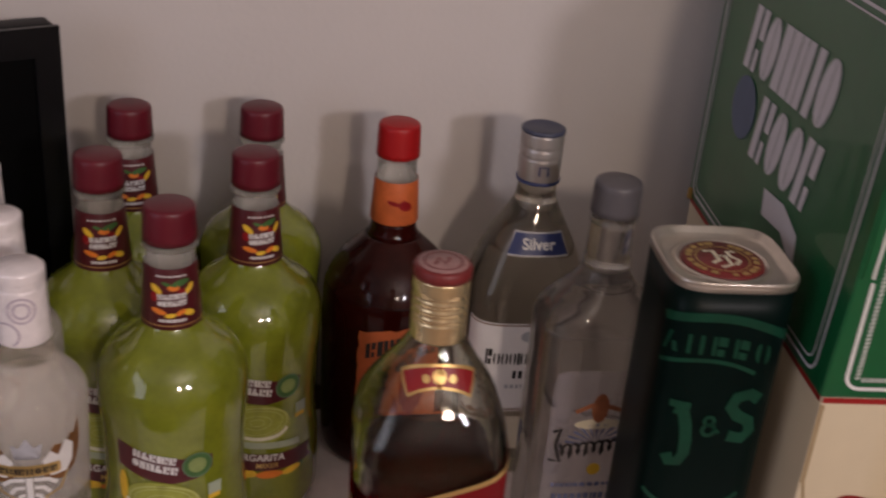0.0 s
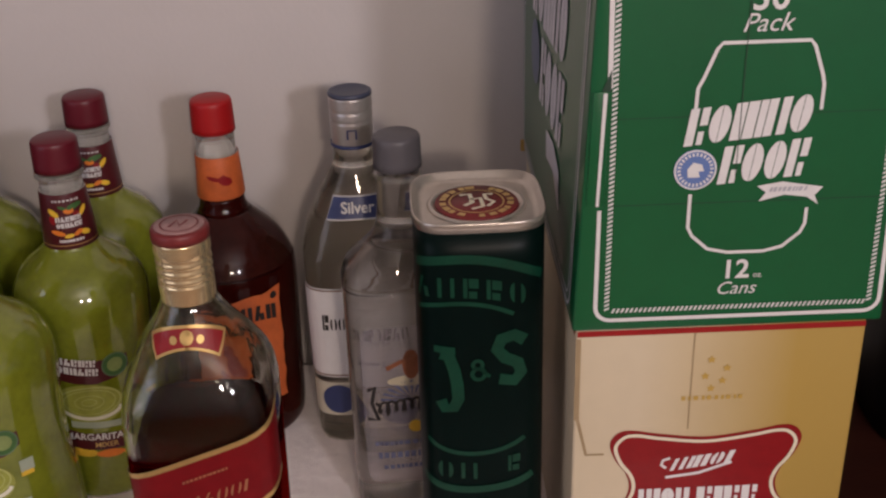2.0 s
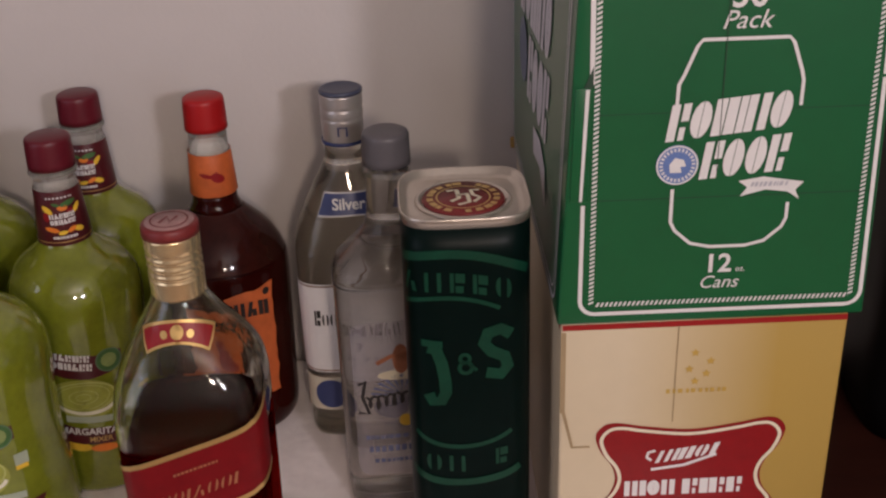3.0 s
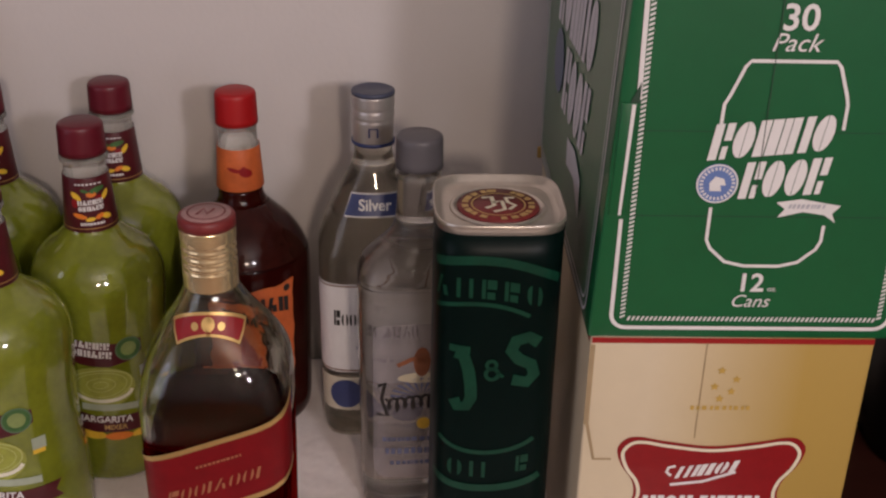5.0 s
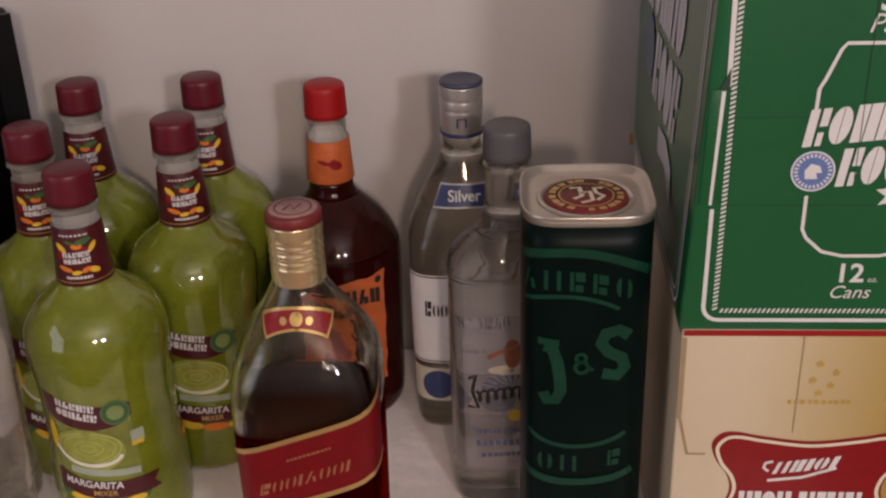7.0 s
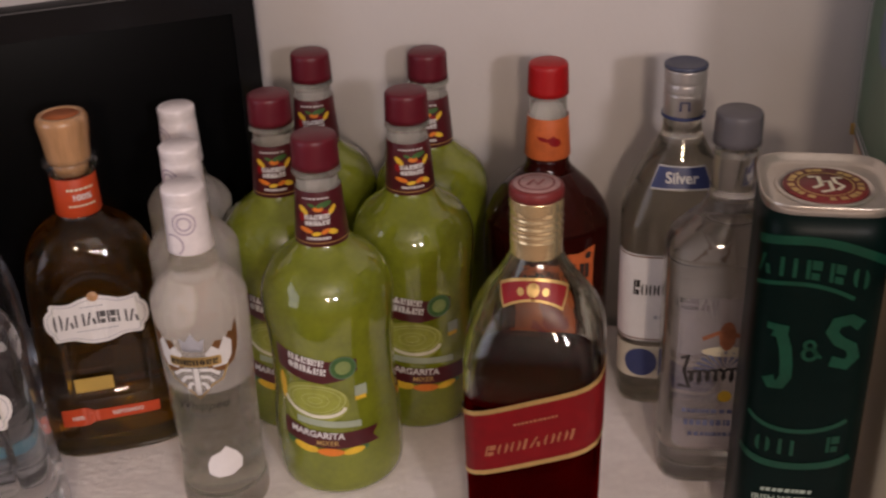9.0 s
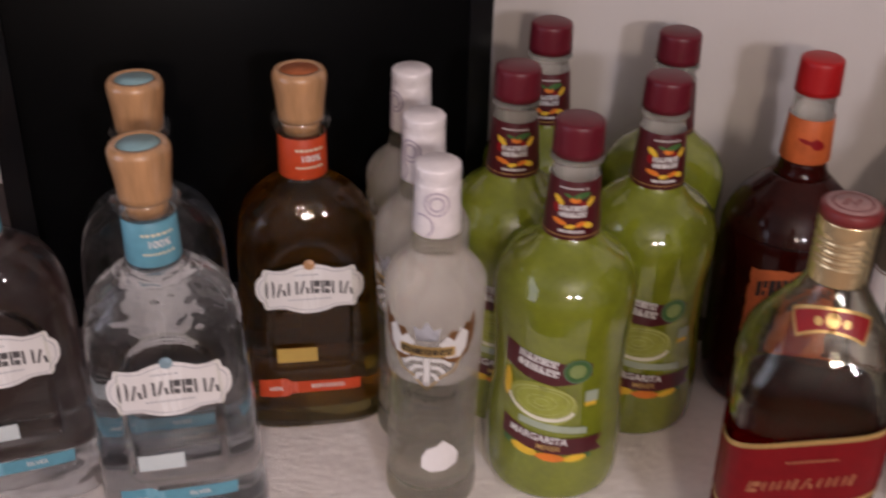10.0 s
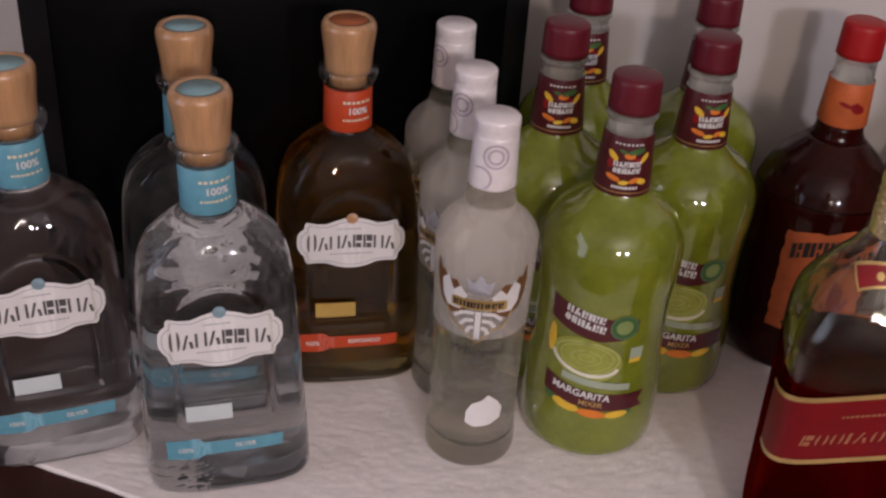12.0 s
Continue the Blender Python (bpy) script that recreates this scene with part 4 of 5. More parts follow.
def scotch_bottle(x, y, turn):
    bottle = thing("scotch_bottle", "square scotch whisky bottle, two thirds full, slanted red label", "bottle")
    sec = curve([(BASE, 0.088, 0.088, 4), (BASE, 0.088, 0.088, 4), (-0.005, 0.098, 0.098, 4.5), (0.05, 0.1015, 0.1015, 5), (0.165, 0.1045, 0.1045, 5), (0.188, 0.1040, 0.1040, 4.5), (0.206, 0.0980, 0.0980, 3.8), (0.226, 0.0800, 0.0800, 3), (0.244, 0.0575, 0.0575, 2.4), (0.258, 0.0420, 0.0420, 2.1), (0.266, 0.0360, 0.0360, 2), (0.282, 0.0330, 0.0330, 2)])
    level = 0.162
    shell = [tuple(r) for r in sec if r[0] > level + 0.0005] + [(max(z, level + 0.001), max(w - 0.0075, 0.018), max(d - 0.0075, 0.018), e) for z, w, d, e in sec[::-1] if z > level]
    glass = loft(shell)
    bmesh.ops.delete(glass, geom=[f for f in glass.faces if len(f.verts) > 4], context="FACES_ONLY")
    part("body", glass, M["glass_shell"], bottle, "clear glass bottle")
    liq = [tuple(r) for r in sec if r[0] <= level]
    part("whisky", loft(liq), M["whisky"], bottle, "deep red-brown whisky")
    cap = part("cap", lathe(curve([(0.2625, 0.0186), (0.2625, 0.0186), (0.2765, 0.0188), (0.2775, 0.0180), (0.2800, 0.0190), (0.2830, 0.0181), (0.2860, 0.0190), (0.2890, 0.0181), (0.2920, 0.0190), (0.2950, 0.0182), (0.2985, 0.0190), (0.3072, 0.0189), (0.3072, 0.0189)], 0.0012)), M["gold_foil"], bottle, "ringed gold screw cap")
    part("cap_top", lathe(curve([(0.3074, 0.0194), (0.3074, 0.0194), (0.3135, 0.0193), (0.3152, 0.0184), (0.3156, 0.0168)])), M["maroon_print"], cap, "worn maroon cap top")
    part("worn_disc", lathe([(0.3157, 0.0166), (0.3161, 0.0163)], 40), M["worn_pink"], cap, "worn pale pink cap face")
    part("emblem", sheet(stroke([(-0.006, -0.005), (-0.002, 0.005), (0.001, -0.004), (0.005, 0.005)], 0.0022) + arch(0, 0, 0.0125, 0, 360, 0.0012, 20), top_surface(0.3161), 0.0004, 0), M["maroon_print"], cap)
    body = oval_surface(sec)
    crest = part("crest_label", sheet(arch(0.0, 0.196, 0.050, 60, 120, 0.0145, 18), body, 0.0006), M["gold_print"], bottle, "small arched red label with gold edge")
    part("crest_field", sheet(arch(0.0, 0.196, 0.050, 62, 118, 0.0110, 18), body, 0.0010), M["red_print"], crest)
    part("crest_emblem", sheet([disc(0, 0.246, 0.0045), disc(-0.009, 0.2447, 0.0025), disc(0.009, 0.2447, 0.0025)], body, 0.0013), M["gold_print"], crest)
    slope = 0.34

    def slant(v0, v1, u0=-0.085, u1=0.072):
        return [[(u, v0 + slope * u), (u + 0.0105, v0 + slope * (u + 0.0105)), (u + 0.0105, v1 + slope * (u + 0.0105)), (u, v1 + slope * u)] for u in np.arange(u0, u1, 0.0105)]
    lab = part("label", sheet(slant(0.111, 0.167), body, 0.0006, 0.007), M["scotch_red"], bottle, "slanted red paper label")
    for v in (0.1640, 0.1090):
        part("border", sheet(slant(v, v + 0.0042), body, 0.0010, 0.007), M["gold_print"], lab)
    part("print", sheet(marks(["block", "drum", "drum", "bar", "wedge", "drum", "drum", "thin"], -0.034, 0.032, 0.1195, 0.0100, 0.16, 0.22, 0.002, slope) + bars(-0.012, 0.02, 0.146, 0.002, 12, slope, 0.3, 0, 5), body, 0.0011), M["gold_dull"], lab)
    bottle.matrix_world = pose(x, y, 0, 0, 0, turn)
    return bottle


M["worn_pink"] = material("worn pink cap print", (0.34, 0.19, 0.18), 0.45, vary=0.25, scale=220)
M["gold_dull"] = material("dull gold print", (0.40, 0.16, 0.08), 0.4, metal=0.3, vary=0.2, scale=200)


def whiskey_tin(x, y, turn):
    tin = thing("whiskey_tin", "tall dark green whiskey gift tin with bare metal lid", "tin")
    w, e = 0.0900, 4.3
    rim = 0.3128
    part("body", loft(curve([(BASE, w - 0.003, w - 0.003, e), (BASE, w - 0.003, w - 0.003, e), (-0.007, w, w, e), (0.150, w, w, e), (rim - 0.0075, w, w, e), (rim - 0.0075, w, w, e)], 0.02), 96), M["tin"], tin)
    lid_rows = [(rim - 0.0074, w + 0.0002, w + 0.0002, e), (rim - 0.0040, w + 0.0004, w + 0.0004, e), (rim - 0.0034, w + 0.0014, w + 0.0014, e), (rim - 0.0008, w + 0.0014, w + 0.0014, e), (rim, w + 0.0004, w + 0.0004, e), (rim - 0.0006, w - 0.0014, w - 0.0014, e), (rim - 0.0046, w - 0.0052, w - 0.0052, e), (rim - 0.0062, w - 0.0100, w - 0.0100, e), (rim - 0.0064, w - 0.0160, w - 0.0160, e)]
    lid = part("lid", loft(lid_rows, 96), M["tin_metal"], tin, "bare metal lid with raised rim")
    floor_z = rim - 0.0064
    part("lid_ring", lathe(curve([(floor_z + 0.0001, 0.0345), (floor_z + 0.0016, 0.0332), (floor_z + 0.0016, 0.0312), (floor_z + 0.0004, 0.0300)], 0.0008), 48), M["tin_metal"], lid)
    med = part("medallion", lathe([(floor_z + 0.0003, 0.0292), (floor_z + 0.0018, 0.0286)], 48), M["maroon_print"], lid, "dark red round medallion")
    top = top_surface(floor_z + 0.0018)
    part("medallion_ring", sheet(arch(0, 0, 0.0188, 0, 360, 0.0012, 30) + [p for k in range(20) if k not in (4, 14) for p in arch(0, 0, 0.0236, k * 18.0, k * 18.0 + 10 + 3 * (k % 3), 0.0046, 2)], top, 0.0004, 0), M["gold_print"], med)
    part("medallion_mark", sheet(stroke([(-0.011, 0.011), (-0.004, 0.012), (-0.003, -0.002), (-0.009, -0.007)], 0.0034) + stroke([(-0.004, 0.003), (0.003, 0.005), (0.004, -0.009), (-0.004, -0.013)], 0.0032) + stroke([(0.012, 0.011), (0.006, 0.011), (0.007, 0.003), (0.012, -0.002), (0.007, -0.009)], 0.0030), top, 0.0005, 0), M["cream_print"], med)
    sec = [(BASE, w, w, e), (rim - 0.0075, w, w, e)]
    body = oval_surface(sec)
    green = M["tin_green"]
    part("arc_print", sheet(arch(-0.016, 0.175, 0.1120, 58, 108, 0.0066, 24), body, 0.0009), green, tin, "raised green arched band")
    part("arc_print", sheet(arch(-0.018, 0.170, 0.0835, 62, 112, 0.0032, 20), body, 0.0007), green, tin)
    part("print", sheet(marks(["wedge", "twin", "block", "block", "drum"], -0.0480, 0.0350, 0.2690, 0.0150, 0.16, 0.34, 0.0, -0.10, 0.004), body, 0.0010), green, tin)
    hook = [(-0.0300, 0.2140), (-0.0240, 0.2120), (-0.0205, 0.2010), (-0.0185, 0.1880), (-0.0180, 0.1770), (-0.0215, 0.1700), (-0.0275, 0.1695), (-0.0305, 0.1760)]
    part("monogram", sheet(stroke(hook, 0.0088) + [rect(-0.0345, -0.0195, 0.2120, 0.2175, -0.1)], body, 0.0012), green, tin, "embossed green monogram shapes")
    wave = [(0.0290, 0.2225), (0.0215, 0.2275), (0.0125, 0.2245), (0.0095, 0.2165), (0.0150, 0.2095), (0.0240, 0.2050), (0.0265, 0.1970), (0.0215, 0.1905), (0.0110, 0.1925)]
    part("monogram", sheet(stroke(wave, 0.0092), body, 0.0012), green, tin)
    part("monogram", sheet(arch(-0.0040, 0.2045, 0.0034, 0, 360, 0.0028, 14) + arch(-0.0035, 0.1970, 0.0045, 0, 360, 0.0030, 14) + stroke([(-0.001, 0.2000), (0.0045, 0.1945)], 0.0026), body, 0.0011), green, tin)
    part("arc_print", sheet(arch(-0.0065, 0.1870, 0.0580, 232, 308, 0.0036, 24), body, 0.0007), green, tin)
    part("arc_print", sheet(arch(-0.0065, 0.1870, 0.0900, 242, 298, 0.0060, 24), body, 0.0009), green, tin, "raised green arched band")
    part("print", sheet(marks(["drum", "twin"], -0.0340, 0.0005, 0.1165, 0.0140, 0.16, 0.34, 0, -0.10) + marks(["block"], 0.0170, 0.0270, 0.1190, 0.0140, 0.22, 0.1, 0, 0.15), body, 0.0010), green, tin)
    part("lettering", lay(words("IRISH WHISKEY", 0.0076, -0.006, 0.0650, 0, 0.0001), body, 0.0008, 0.01), M["pale_green_print"], tin)
    part("print", sheet(bars(-0.026, 0.012, 0.0735, 0.0032, 9, 0, 0.3, 0.001, 3) + bars(-0.012, 0.002, 0.0570, 0.0016, 7, 0, 0.3, 0, 5), body, 0.0008), M["pale_green_print"], tin)
    part("text_panel", sheet([rect(-0.0330, 0.0200, 0.0120, 0.0480)], body, 0.0006), M["tin_panel"], tin, "dull grey-green text panel")
    tin.matrix_world = pose(x, y, 0, 0, 0, turn)
    return tin


M["tin_panel"] = material("grey green print", (0.030, 0.042, 0.038), 0.5, vary=0.35, scale=140)
M["pale_green_print"] = material("pale green print", (0.30, 0.36, 0.30), 0.5, vary=0.1, scale=90)

# ---------- beer cartons ----------
BW, BD, BH = 0.195, 0.335, 0.243


def carton(body_mat, z0, name, label, grow=0.0):
    """Origin: the front left lower corner of the stack."""
    box = thing(name, label, "beer carton")
    part("body", block(-grow, BW + grow / 2, -grow, BD, z0 if z0 else BASE, z0 + BH - 0.0006, 0.0022), body_mat, box)
    return box


def cream_carton():
    box = carton(M["carton_print"], 0.0, "beer_carton", "cream and gold beer carton with red shield, under the green one")
    f = flat_surface(0, 0)
    part("top_edge", sheet([rect(0.001, BW - 0.001, BH - 0.0055, BH - 0.0012)], f, 0.0007, 0), M["carton_red"], box)
    part("top_edge", sheet([rect(-BD + 0.002, -0.001, BH - 0.0055, BH - 0.0012)], side_surface(0), 0.0007, 0), M["carton_red"], box)
    flap = [(0.0, 0.236), (0.0035, 0.236), (0.0035, 0.172), (0.010, 0.142), (0.022, 0.142), (0.022, 0.1405), (0.0085, 0.1405), (0.0015, 0.171), (0.0, 0.171)]
    part("flap_edge", sheet([flap], f, 0.0006, 0), M["tan_line"], box)
    part("flap_edge", sheet(stroke([(0.002, 0.030), (0.002, 0.055), (0.010, 0.072), (0.024, 0.072)], 0.0012), f, 0.0006, 0), M["tan_line"], box)
    part("centre_seam", sheet([rect(0.0795, 0.0802, 0.16, 0.238)], f, 0.0007, 0), M["tan_line"], box)

    def shield(k):
        pts = []
        top = [(0.026, 0.150), (0.032, 0.159), (0.042, 0.1605), (0.060, 0.157), (0.0935, 0.153), (0.127, 0.157), (0.145, 0.1605), (0.155, 0.159), (0.161, 0.150)]
        side = [(0.157, 0.136), (0.149, 0.124), (0.146, 0.112), (0.149, 0.100), (0.157, 0.088), (0.161, 0.074)]
        low = [(0.155, 0.066), (0.145, 0.064), (0.127, 0.067), (0.0935, 0.071), (0.060, 0.067), (0.042, 0.064), (0.032, 0.066), (0.026, 0.074), (0.030, 0.088), (0.038, 0.100), (0.041, 0.112), (0.038, 0.124), (0.030, 0.136)]
        for u, v in top + side + low:
            pts.append((0.0935 + (u - 0.0935) * (1 - k / 0.067), 0.112 + (v - 0.112) * (1 - k / 0.046)))
        ring = curve(pts[-2:] + pts + pts[:3], 0.002)
        first, last = (int(np.argmin(np.abs(ring - np.array(q)).sum(1)[a:b])) + a for q, a, b in ((pts[0], 0, len(ring) // 2), (pts[0], len(ring) // 2, len(ring))))
        return [tuple(q) for q in ring[first:last]]
    sh = part("shield", sheet([shield(0)], f, 0.0007, 0), M["red_print"], box, "red shield with cream outline")
    part("shield_line", sheet(stroke(shield(0.004), 0.0026, True), f, 0.0012, 0), M["cream_print"], sh)
    part("print", sheet(marks(["twin", "thin", "bar", "bar", "drum", "bar"], 0.0690, 0.1130, 0.1300, 0.0105, 0.26, 0.2, 0.0040, 0.14), f, 0.0012, 0), M["white_print"], sh)
    part("print", sheet(stroke([(0.0665, 0.1195), (0.0900, 0.1225), (0.1130, 0.1310)], 0.0024) + stroke([(0.0665, 0.1275), (0.0630, 0.1305), (0.0640, 0.1345), (0.0690, 0.1360)], 0.0022), f, 0.0014, 0), M["white_print"], sh)
    part("print", sheet(marks(["twin", "bar", "drum", "twin"], 0.0480, 0.0860, 0.103, 0.0135, 0.36, 0.12) + marks(["block", "bar", "block", "block"], 0.0900, 0.1350, 0.103, 0.0135, 0.40, 0.12), f, 0.0012, 0), M["white_print"], sh)
    for u, v in ((0.0925, 0.216), (0.1035, 0.209), (0.0890, 0.203), (0.1010, 0.199), (0.0935, 0.193)):
        pts = [(u + (0.0034 if k % 2 == 0 else 0.0016) * math.sin(math.pi * k / 5), v + (0.0034 if k % 2 == 0 else 0.0016) * math.cos(math.pi * k / 5)) for k in range(10)]
        part("star", sheet([pts], f, 0.0007, 0), M["carton_gold"], box)
    part("print", sheet(bars(0.074, 0.118, 0.1855, 0.0034, 10, 0, 0.45, 0, 7), f, 0.0007, 0), M["carton_gold"], box)
    part("rear_flap", block(-0.0065, 0.004, BD - 0.012, BD - 0.008, BH - 0.0004, BH + 0.010, 0.0008), M["yellow_flap"], box, "folded yellow carton flap")
    return box


M["yellow_flap"] = material("yellow carton flap", (0.36, 0.21, 0.05), 0.6, vary=0.1, scale=40)


def carton_print():
    """Cream card whose print deepens to gold towards the middle of the front."""
    m = material("cream to gold carton", (0.62, 0.52, 0.36), 0.42, vary=0.05, scale=9, bump=0.08, bump_scale=90, coat=0.2)
    nt = m.node_tree
    b = nt.nodes["Principled BSDF"]
    old = b.inputs["Base Color"].links[0].from_socket
    co, sep = nt.nodes.new("ShaderNodeTexCoord"), nt.nodes.new("ShaderNodeSeparateXYZ")
    ramp, mix = nt.nodes.new("ShaderNodeValToRGB"), nt.nodes.new("ShaderNodeMix")
    mix.data_type = "RGBA"
    nt.links.new(co.outputs["Object"], sep.inputs[0])
    mp = nt.nodes.new("ShaderNodeMapRange")
    mp.inputs["From Min"].default_value, mp.inputs["From Max"].default_value = 0.0, 0.2
    nt.links.new(sep.outputs["X"], mp.inputs["Value"])
    nt.links.new(mp.outputs[0], ramp.inputs["Fac"])
    ramp.color_ramp.elements[0].position, ramp.color_ramp.elements[1].position = 0.22, 0.75
    ramp.color_ramp.elements[0].color, ramp.color_ramp.elements[1].color = (0, 0, 0, 1), (1, 1, 1, 1)
    nt.links.new(ramp.outputs[0], mix.inputs["Factor"])
    nt.links.new(old, mix.inputs["A"])
    mix.inputs["B"].default_value = (0.42, 0.28, 0.07, 1)
    nt.links.new(mix.outputs["Result"], b.inputs["Base Color"])
    return m


M["carton_print"] = carton_print()


def green_carton():
    z0 = BH
    wide, high = 0.2030, 0.2565
    box = thing("beer_carton", "green thirty-can beer carton with white print, on the cream one", "beer carton")
    shell = block(-0.003, wide, -0.003, BD, z0, z0 + high, 0.0022)
    bmesh.ops.subdivide_edges(shell, edges=[e for e in shell.edges if e.calc_length() > 0.1], cuts=14, use_grid_fill=True)
    part("body", shell, M["carton_green"], box)
    f = flat_surface(0, -0.003)
    white = M["white_print"]
    right = 0.1990
    low, up = rounded(0.0116, right, z0 + 0.0085, z0 + 0.2, 0.010), rounded(0.0150, right - 0.002, z0 + 0.1, z0 + high - 0.010, 0.010)
    low_line = [(0.0118, z0 + 0.0880)] + low[18:24] + low[0:6] + [(right - 0.001, z0 + 0.166)]
    high_line = [(0.0158, z0 + 0.1680)] + up[17:11:-1] + up[11:5:-1] + [(right - 0.001, z0 + 0.168)]
    part("frame_line", sheet(stroke(low_line, 0.0028), f, 0.0007, 0), white, box)
    part("frame_line", sheet(stroke(high_line, 0.0030), f, 0.0009, 0), white, box)
    part("flap", block(0.0004, 0.0150, -0.0046, -0.0031, z0 + 0.091, z0 + 0.166, 0.0006), M["carton_green"], box, "folded end flap")
    part("flap_line", sheet([[(0.0085, z0 + 0.0915), (0.0110, z0 + 0.0915), (0.0142, z0 + 0.1655), (0.0118, z0 + 0.1655)]], flat_surface(0, -0.0046), 0.0006, 0), white, box)
    part("flap_shade", sheet([[(0.0100, z0 + 0.166), (0.0165, z0 + 0.166), (0.0165, z0 + 0.180)]], f, 0.0012, 0), M["carton_line"], box)
    rope = []
    inner = (0.0190, right - 0.007, z0 + 0.0155, z0 + high - 0.017)
    for u in np.arange(inner[0] + 0.003, inner[1] - 0.003, 0.0030):
        for v in (inner[2], inner[3]):
            rope.append([(u, v - 0.0016), (u + 0.0015, v - 0.0016), (u + 0.0030, v + 0.0016), (u + 0.0015, v + 0.0016)])
    for v in np.arange(inner[2], inner[3], 0.0030):
        for u in (inner[0], inner[1]):
            rope.append([(u - 0.0016, v), (u - 0.0016, v + 0.0015), (u + 0.0016, v + 0.0030), (u + 0.0016, v + 0.0015)])
    part("rope_border", sheet(rope, f, 0.0007, 0), white, box, "white rope border")
    part("lettering", lay(words("30", 0.0225, 0.1075, z0 + 0.2195, 0, 0.0004), f, 0.0008, 0), white, box)
    part("lettering", lay(words("Pack", 0.0160, 0.1065, z0 + 0.2045, 0.3), f, 0.0008, 0), white, box)
    can = [(0.068, 0.150), (0.0685, 0.166), (0.0715, 0.172), (0.0785, 0.190), (0.0815, 0.1935), (0.1335, 0.1935), (0.1365, 0.190), (0.1430, 0.172), (0.1445, 0.166), (0.1445, 0.150)]
    low = [(0.0685, 0.097), (0.0685, 0.074), (0.0715, 0.068), (0.082, 0.0585), (0.095, 0.0555), (0.118, 0.0555), (0.130, 0.0585), (0.1405, 0.068), (0.1430, 0.074), (0.1430, 0.085)]
    part("can_outline", sheet(stroke([(u, z0 + v) for u, v in can], 0.0022), f, 0.0008, 0), white, box)
    part("can_outline", sheet(stroke([(u, z0 + v) for u, v in low], 0.0022), f, 0.0008, 0), white, box)
    part("print", sheet(marks(["block", "drum", "bar", "bar", "thin", "twin", "drum"], 0.0620, 0.1390, z0 + 0.1410, 0.0240, 0.36, 0.10, 0.0035, 0.10), f, 0.0009, 0), white, box)
    part("print", sheet(marks(["block", "drum", "drum", "block"], 0.0845, 0.1390, z0 + 0.1155, 0.0250, 0.36, 0.10, 0.0035, 0.08), f, 0.0009, 0), white, box)
    badge = part("badge", sheet([disc(0.0705, z0 + 0.1135, 0.0135)], f, 0.0009, 0), M["badge_blue"], box, "round blue badge")
    part("badge_ring", sheet(arch(0.0705, z0 + 0.1135, 0.0127, 0, 360, 0.0011, 28) + [p for k in range(26) for p in arch(0.0705, z0 + 0.1135, 0.0102, k * 13.8, k * 13.8 + 7, 0.0022, 1)], f, 0.0013, 0), white, badge)
    part("badge_mark", sheet([[(0.066, z0 + 0.1085), (0.0655, z0 + 0.114), (0.0690, z0 + 0.1185), (0.0745, z0 + 0.1170), (0.0760, z0 + 0.1125), (0.0725, z0 + 0.1125), (0.0735, z0 + 0.1085)]], f, 0.0013, 0), white, badge)
    part("ribbon", sheet([[(0.110, z0 + 0.1010), (0.116, z0 + 0.0965), (0.112, z0 + 0.0905), (0.128, z0 + 0.0945), (0.142, z0 + 0.0925), (0.150, z0 + 0.0870), (0.147, z0 + 0.0935), (0.152, z0 + 0.0990), (0.140, z0 + 0.1010), (0.126, z0 + 0.1035)]], f, 0.0009, 0), white, box)
    part("print", sheet(bars(0.118, 0.142, z0 + 0.0985, 0.0030, 9, 0, 0.4, 0.001, 3), f, 0.0013, 0), M["pale_grey_print"], box)
    part("lettering", lay(words("12", 0.0185, 0.1015, z0 + 0.0425, 0, 0.0004), f, 0.0008, 0), white, box)
    part("lettering", lay(words("oz.", 0.0055, 0.1165, z0 + 0.0385), f, 0.0008, 0), white, box)
    part("lettering", lay(words("Cans", 0.0130, 0.1025, z0 + 0.0290, 0.3), f, 0.0008, 0), white, box)
    part("centre_seam", sheet([rect(0.0955, 0.0961, z0 + 0.108, z0 + high - 0.002)], f, 0.0010, 0), M["carton_line"], box)
    part("crease", sheet([rect(0.018, wide - 0.004, z0 + 0.0905, z0 + 0.0911), rect(0.018, wide - 0.004, z0 + 0.1480, z0 + 0.1485)], f, 0.0006, 0), M["carton_line"], box)
    s = side_surface(-0.003)
    b0 = BD
    # Same print as the front, in colours dimmed for the shaded side.
    part("frame_line", sheet(stroke(rounded(-b0 + 0.012, -0.014, z0 + 0.0085, z0 + high - 0.010, 0.012), 0.0024, True) + stroke(rounded(-b0 + 0.018, -0.021, z0 + 0.0145, z0 + high - 0.016, 0.010), 0.0014, True), s, 0.0007, 0), M["shaded_white"], box)
    part("print", sheet(marks(["block", "drum", "bar", "bar", "thin", "twin", "drum"], -0.262, -0.090, z0 + 0.1740, 0.052, 0.36, 0.10, 0.008, 0.02), s, 0.0009, 0), M["shaded_white"], box)
    part("print", sheet(marks(["block", "drum", "drum", "block"], -0.212, -0.090, z0 + 0.1150, 0.052, 0.36, 0.10, 0.008, 0.02), s, 0.0009, 0), M["shaded_white"], box)
    part("badge", sheet([disc(-0.242, z0 + 0.118, 0.026)], s, 0.0009, 0), M["shaded_badge"], box)
    part("ribbon", sheet([[(-0.165, z0 + 0.080), (-0.160, z0 + 0.060), (-0.120, z0 + 0.064), (-0.085, z0 + 0.048), (-0.092, z0 + 0.074), (-0.125, z0 + 0.084)]], s, 0.0009, 0), M["shaded_white"], box)
    t = top_surface(z0 + high)
    part("frame_line", sheet(stroke(rounded(0.016, wide - 0.016, 0.008, BD - 0.012, 0.012), 0.0034, True), t, 0.0006, 0), white, box)
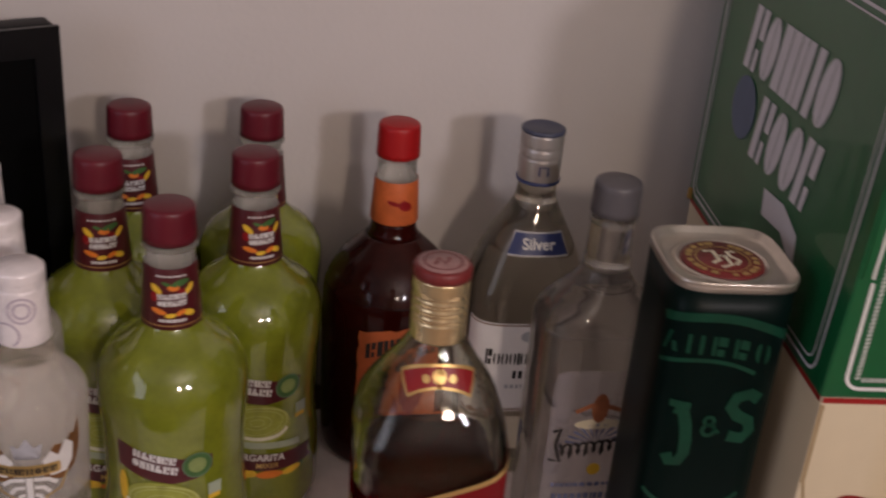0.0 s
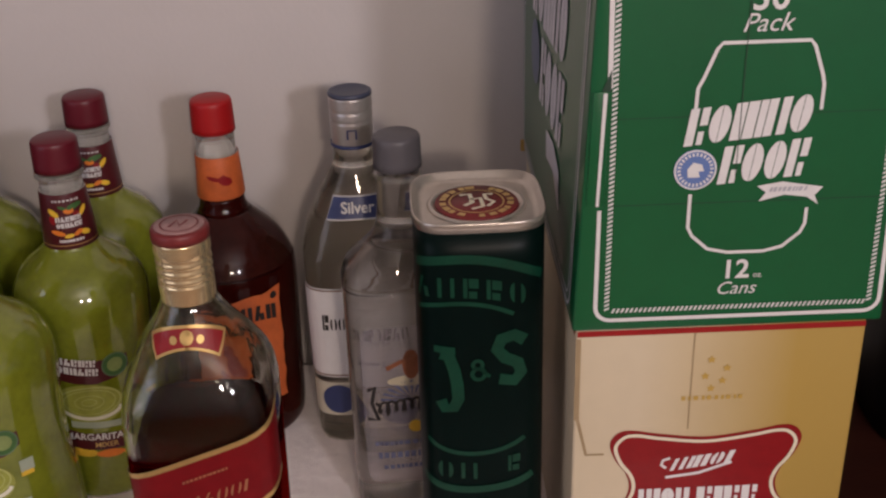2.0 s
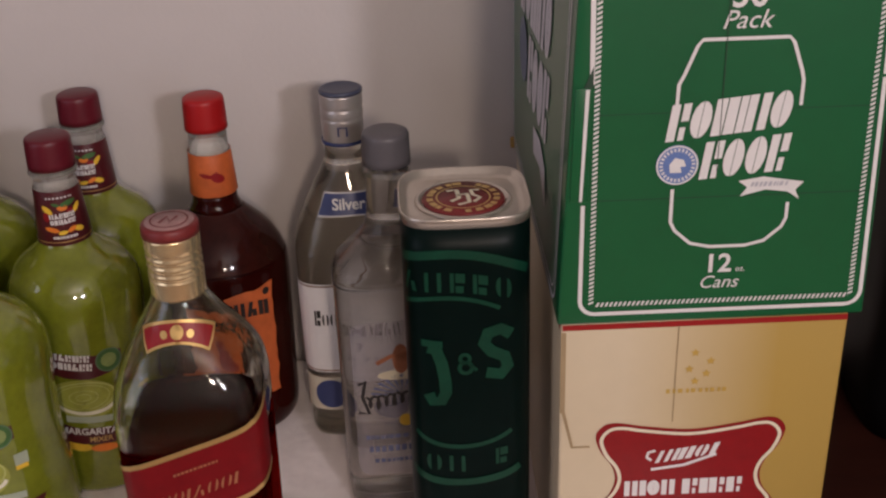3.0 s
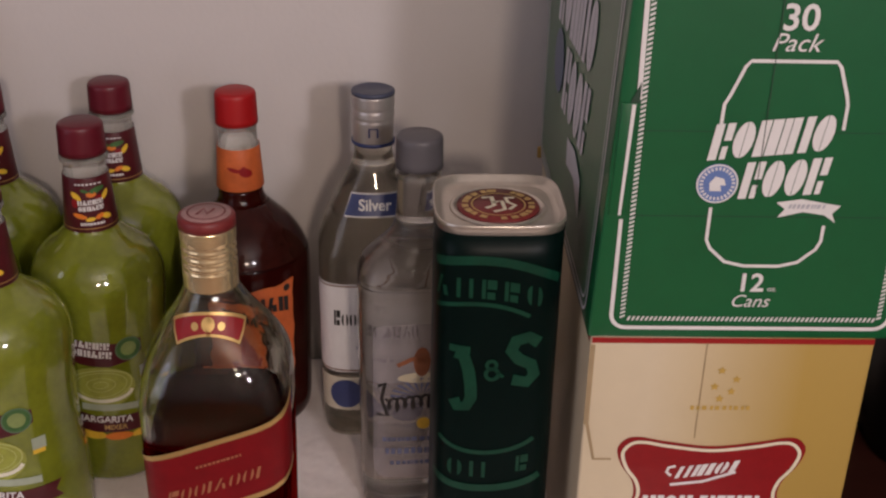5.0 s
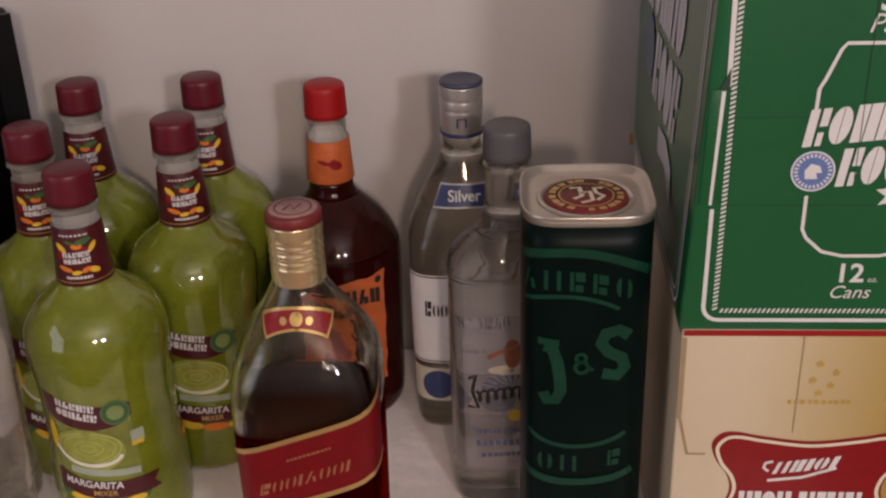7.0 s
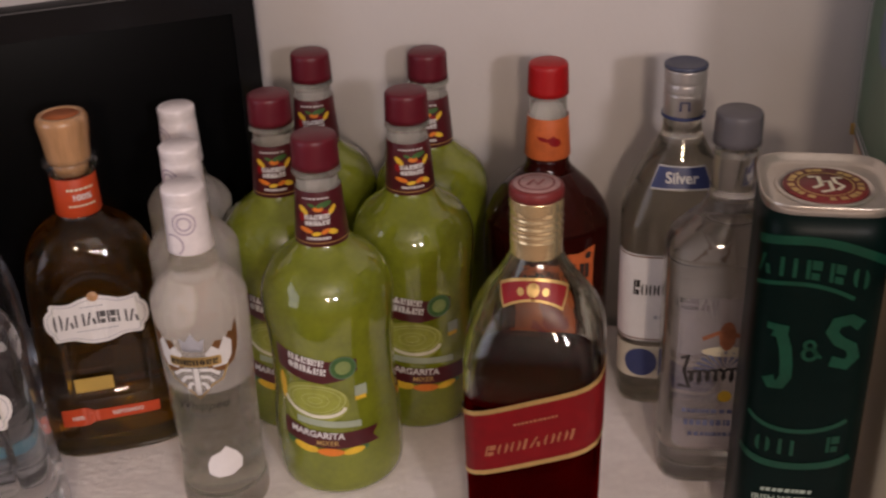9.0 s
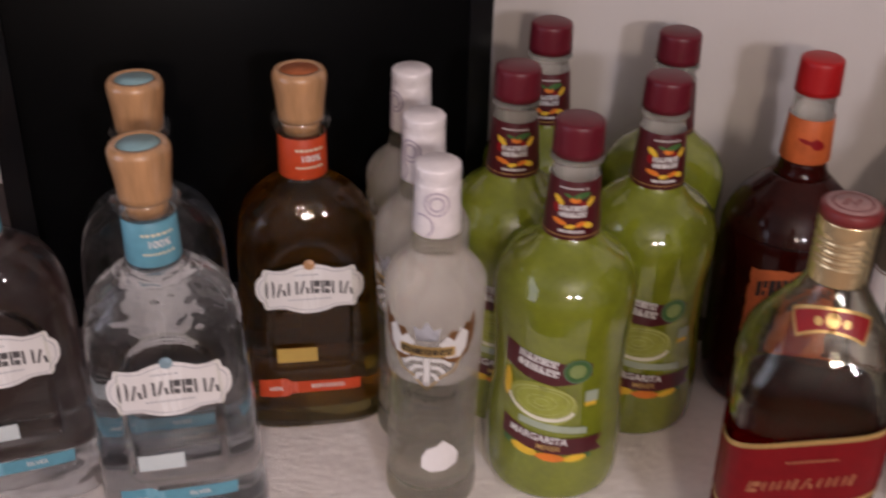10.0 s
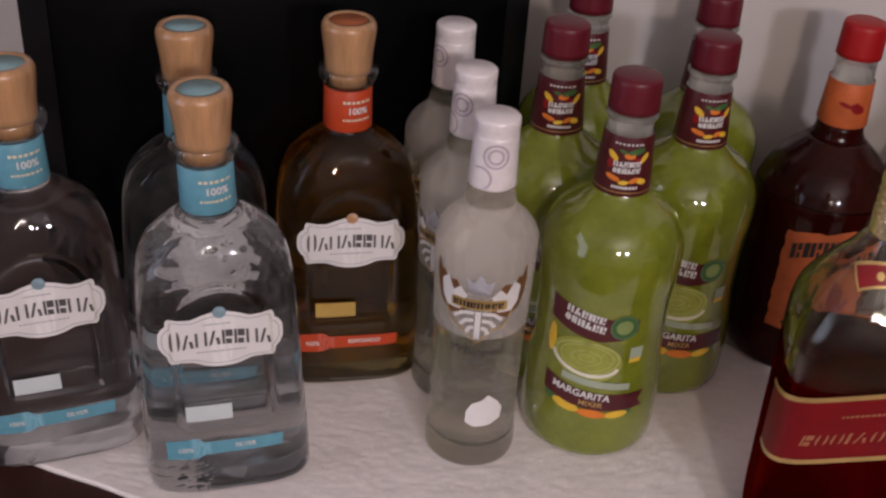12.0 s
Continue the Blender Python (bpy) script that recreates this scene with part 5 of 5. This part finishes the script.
    part("print", sheet(bars(0.060, 0.150, 0.040, 0.020, 6, 0, 0.3, 0.003, 3) + bars(0.050, 0.150, 0.075, 0.030, 6, 0, 0.3, 0.004, 4), t, 0.0006, 0), white, box)
    for ob in box.children_recursive:
        for v in ob.data.vertices:
            up, ahead = (v.co.z - z0) / high, min(1.0, max(0.0, 1 - v.co.y / BD))
            v.co.x += up * ahead * (0.0105 * min(1.0, max(0.0, 1 - (v.co.x + 0.003) / 0.0145)) - 0.006 * min(1.0, max(0.0, (v.co.x - 0.15) / 0.05)))
    return box


M["badge_blue"] = material("badge blue print", (0.12, 0.19, 0.42), 0.45, vary=0.1, scale=90)
# White print dimmed and cooled to stand for shade on the carton's side.
M["shaded_white"] = material("white print, shade in colour", (0.60, 0.58, 0.61), 0.5, vary=0.05, scale=60)

# ---------- placing ----------
first = margarita_bottle(-0.105, 0.762, 12)
for x, y, turn in ((-0.056, 0.867, 22), (-0.062, 0.973, 4), (-0.172, 0.956, 14), (-0.173, 0.845, 16)):
    copy_thing(first, pose(x, y, 0, 0, 0, turn))
silver_label = "full clear tequila bottle with wooden stopper and teal bands"
clear = spirit_bottle(-0.3735, 0.619, 30, M["teal_band"], M["glass_moulded"], "SILVER", silver_label)
clear.matrix_world = pose(-0.3735, 0.619, 0, 0, -1.3, 30)
for x, y, lean, turn in ((-0.441, 0.713, 0, 28), (-0.513, 0.602, -1.3, 36)):
    copy_thing(clear, pose(x, y, 0, 0, lean, turn))
spirit_bottle(-0.333, 0.777, 27, M["orange_band"], M["glass_amber"], "REPOSADO", "amber aged tequila bottle with wooden stopper and orange bands")
vodka_bottle(-0.192, 0.699, 10, True)
plain = vodka_bottle(-0.228, 0.774, -25, False)
copy_thing(plain, pose(-0.268, 0.858, 0, 0, 0, -40))
cinnamon_bottle(0.057, 0.944, 14)
silver_tequila(0.178, 0.934, 6)
clear_tequila(0.222, 0.820, 8)
scotch_bottle(0.084, 0.685, 4)
whiskey_tin(0.2805, 0.727, 3)
stack = pose(0.344, 0.6605, 0, 0, 0, 2)
for made in (cream_carton(), green_carton()):
    made.matrix_world = stack

# ---------- dark things beside the cartons ----------
speaker = thing("speaker", "black rounded plastic speaker standing on the dark table", "speaker")
part("housing", loft(curve([(TOP, 0.17, 0.13, 4), (TOP, 0.17, 0.13, 4), (0.02, 0.19, 0.15, 4), (0.30, 0.19, 0.15, 4), (0.36, 0.17, 0.13, 4), (0.37, 0.13, 0.10, 4)], 0.02)), M["black_plastic"], speaker)
part("grille", sheet([rounded(-0.07, 0.07, 0.03, 0.33, 0.02)], flat_surface(0, -0.075), 0.001, 0), M["screen"], speaker)
speaker.matrix_world = pose(0.745, 0.93, 0, 0, 0, 0)
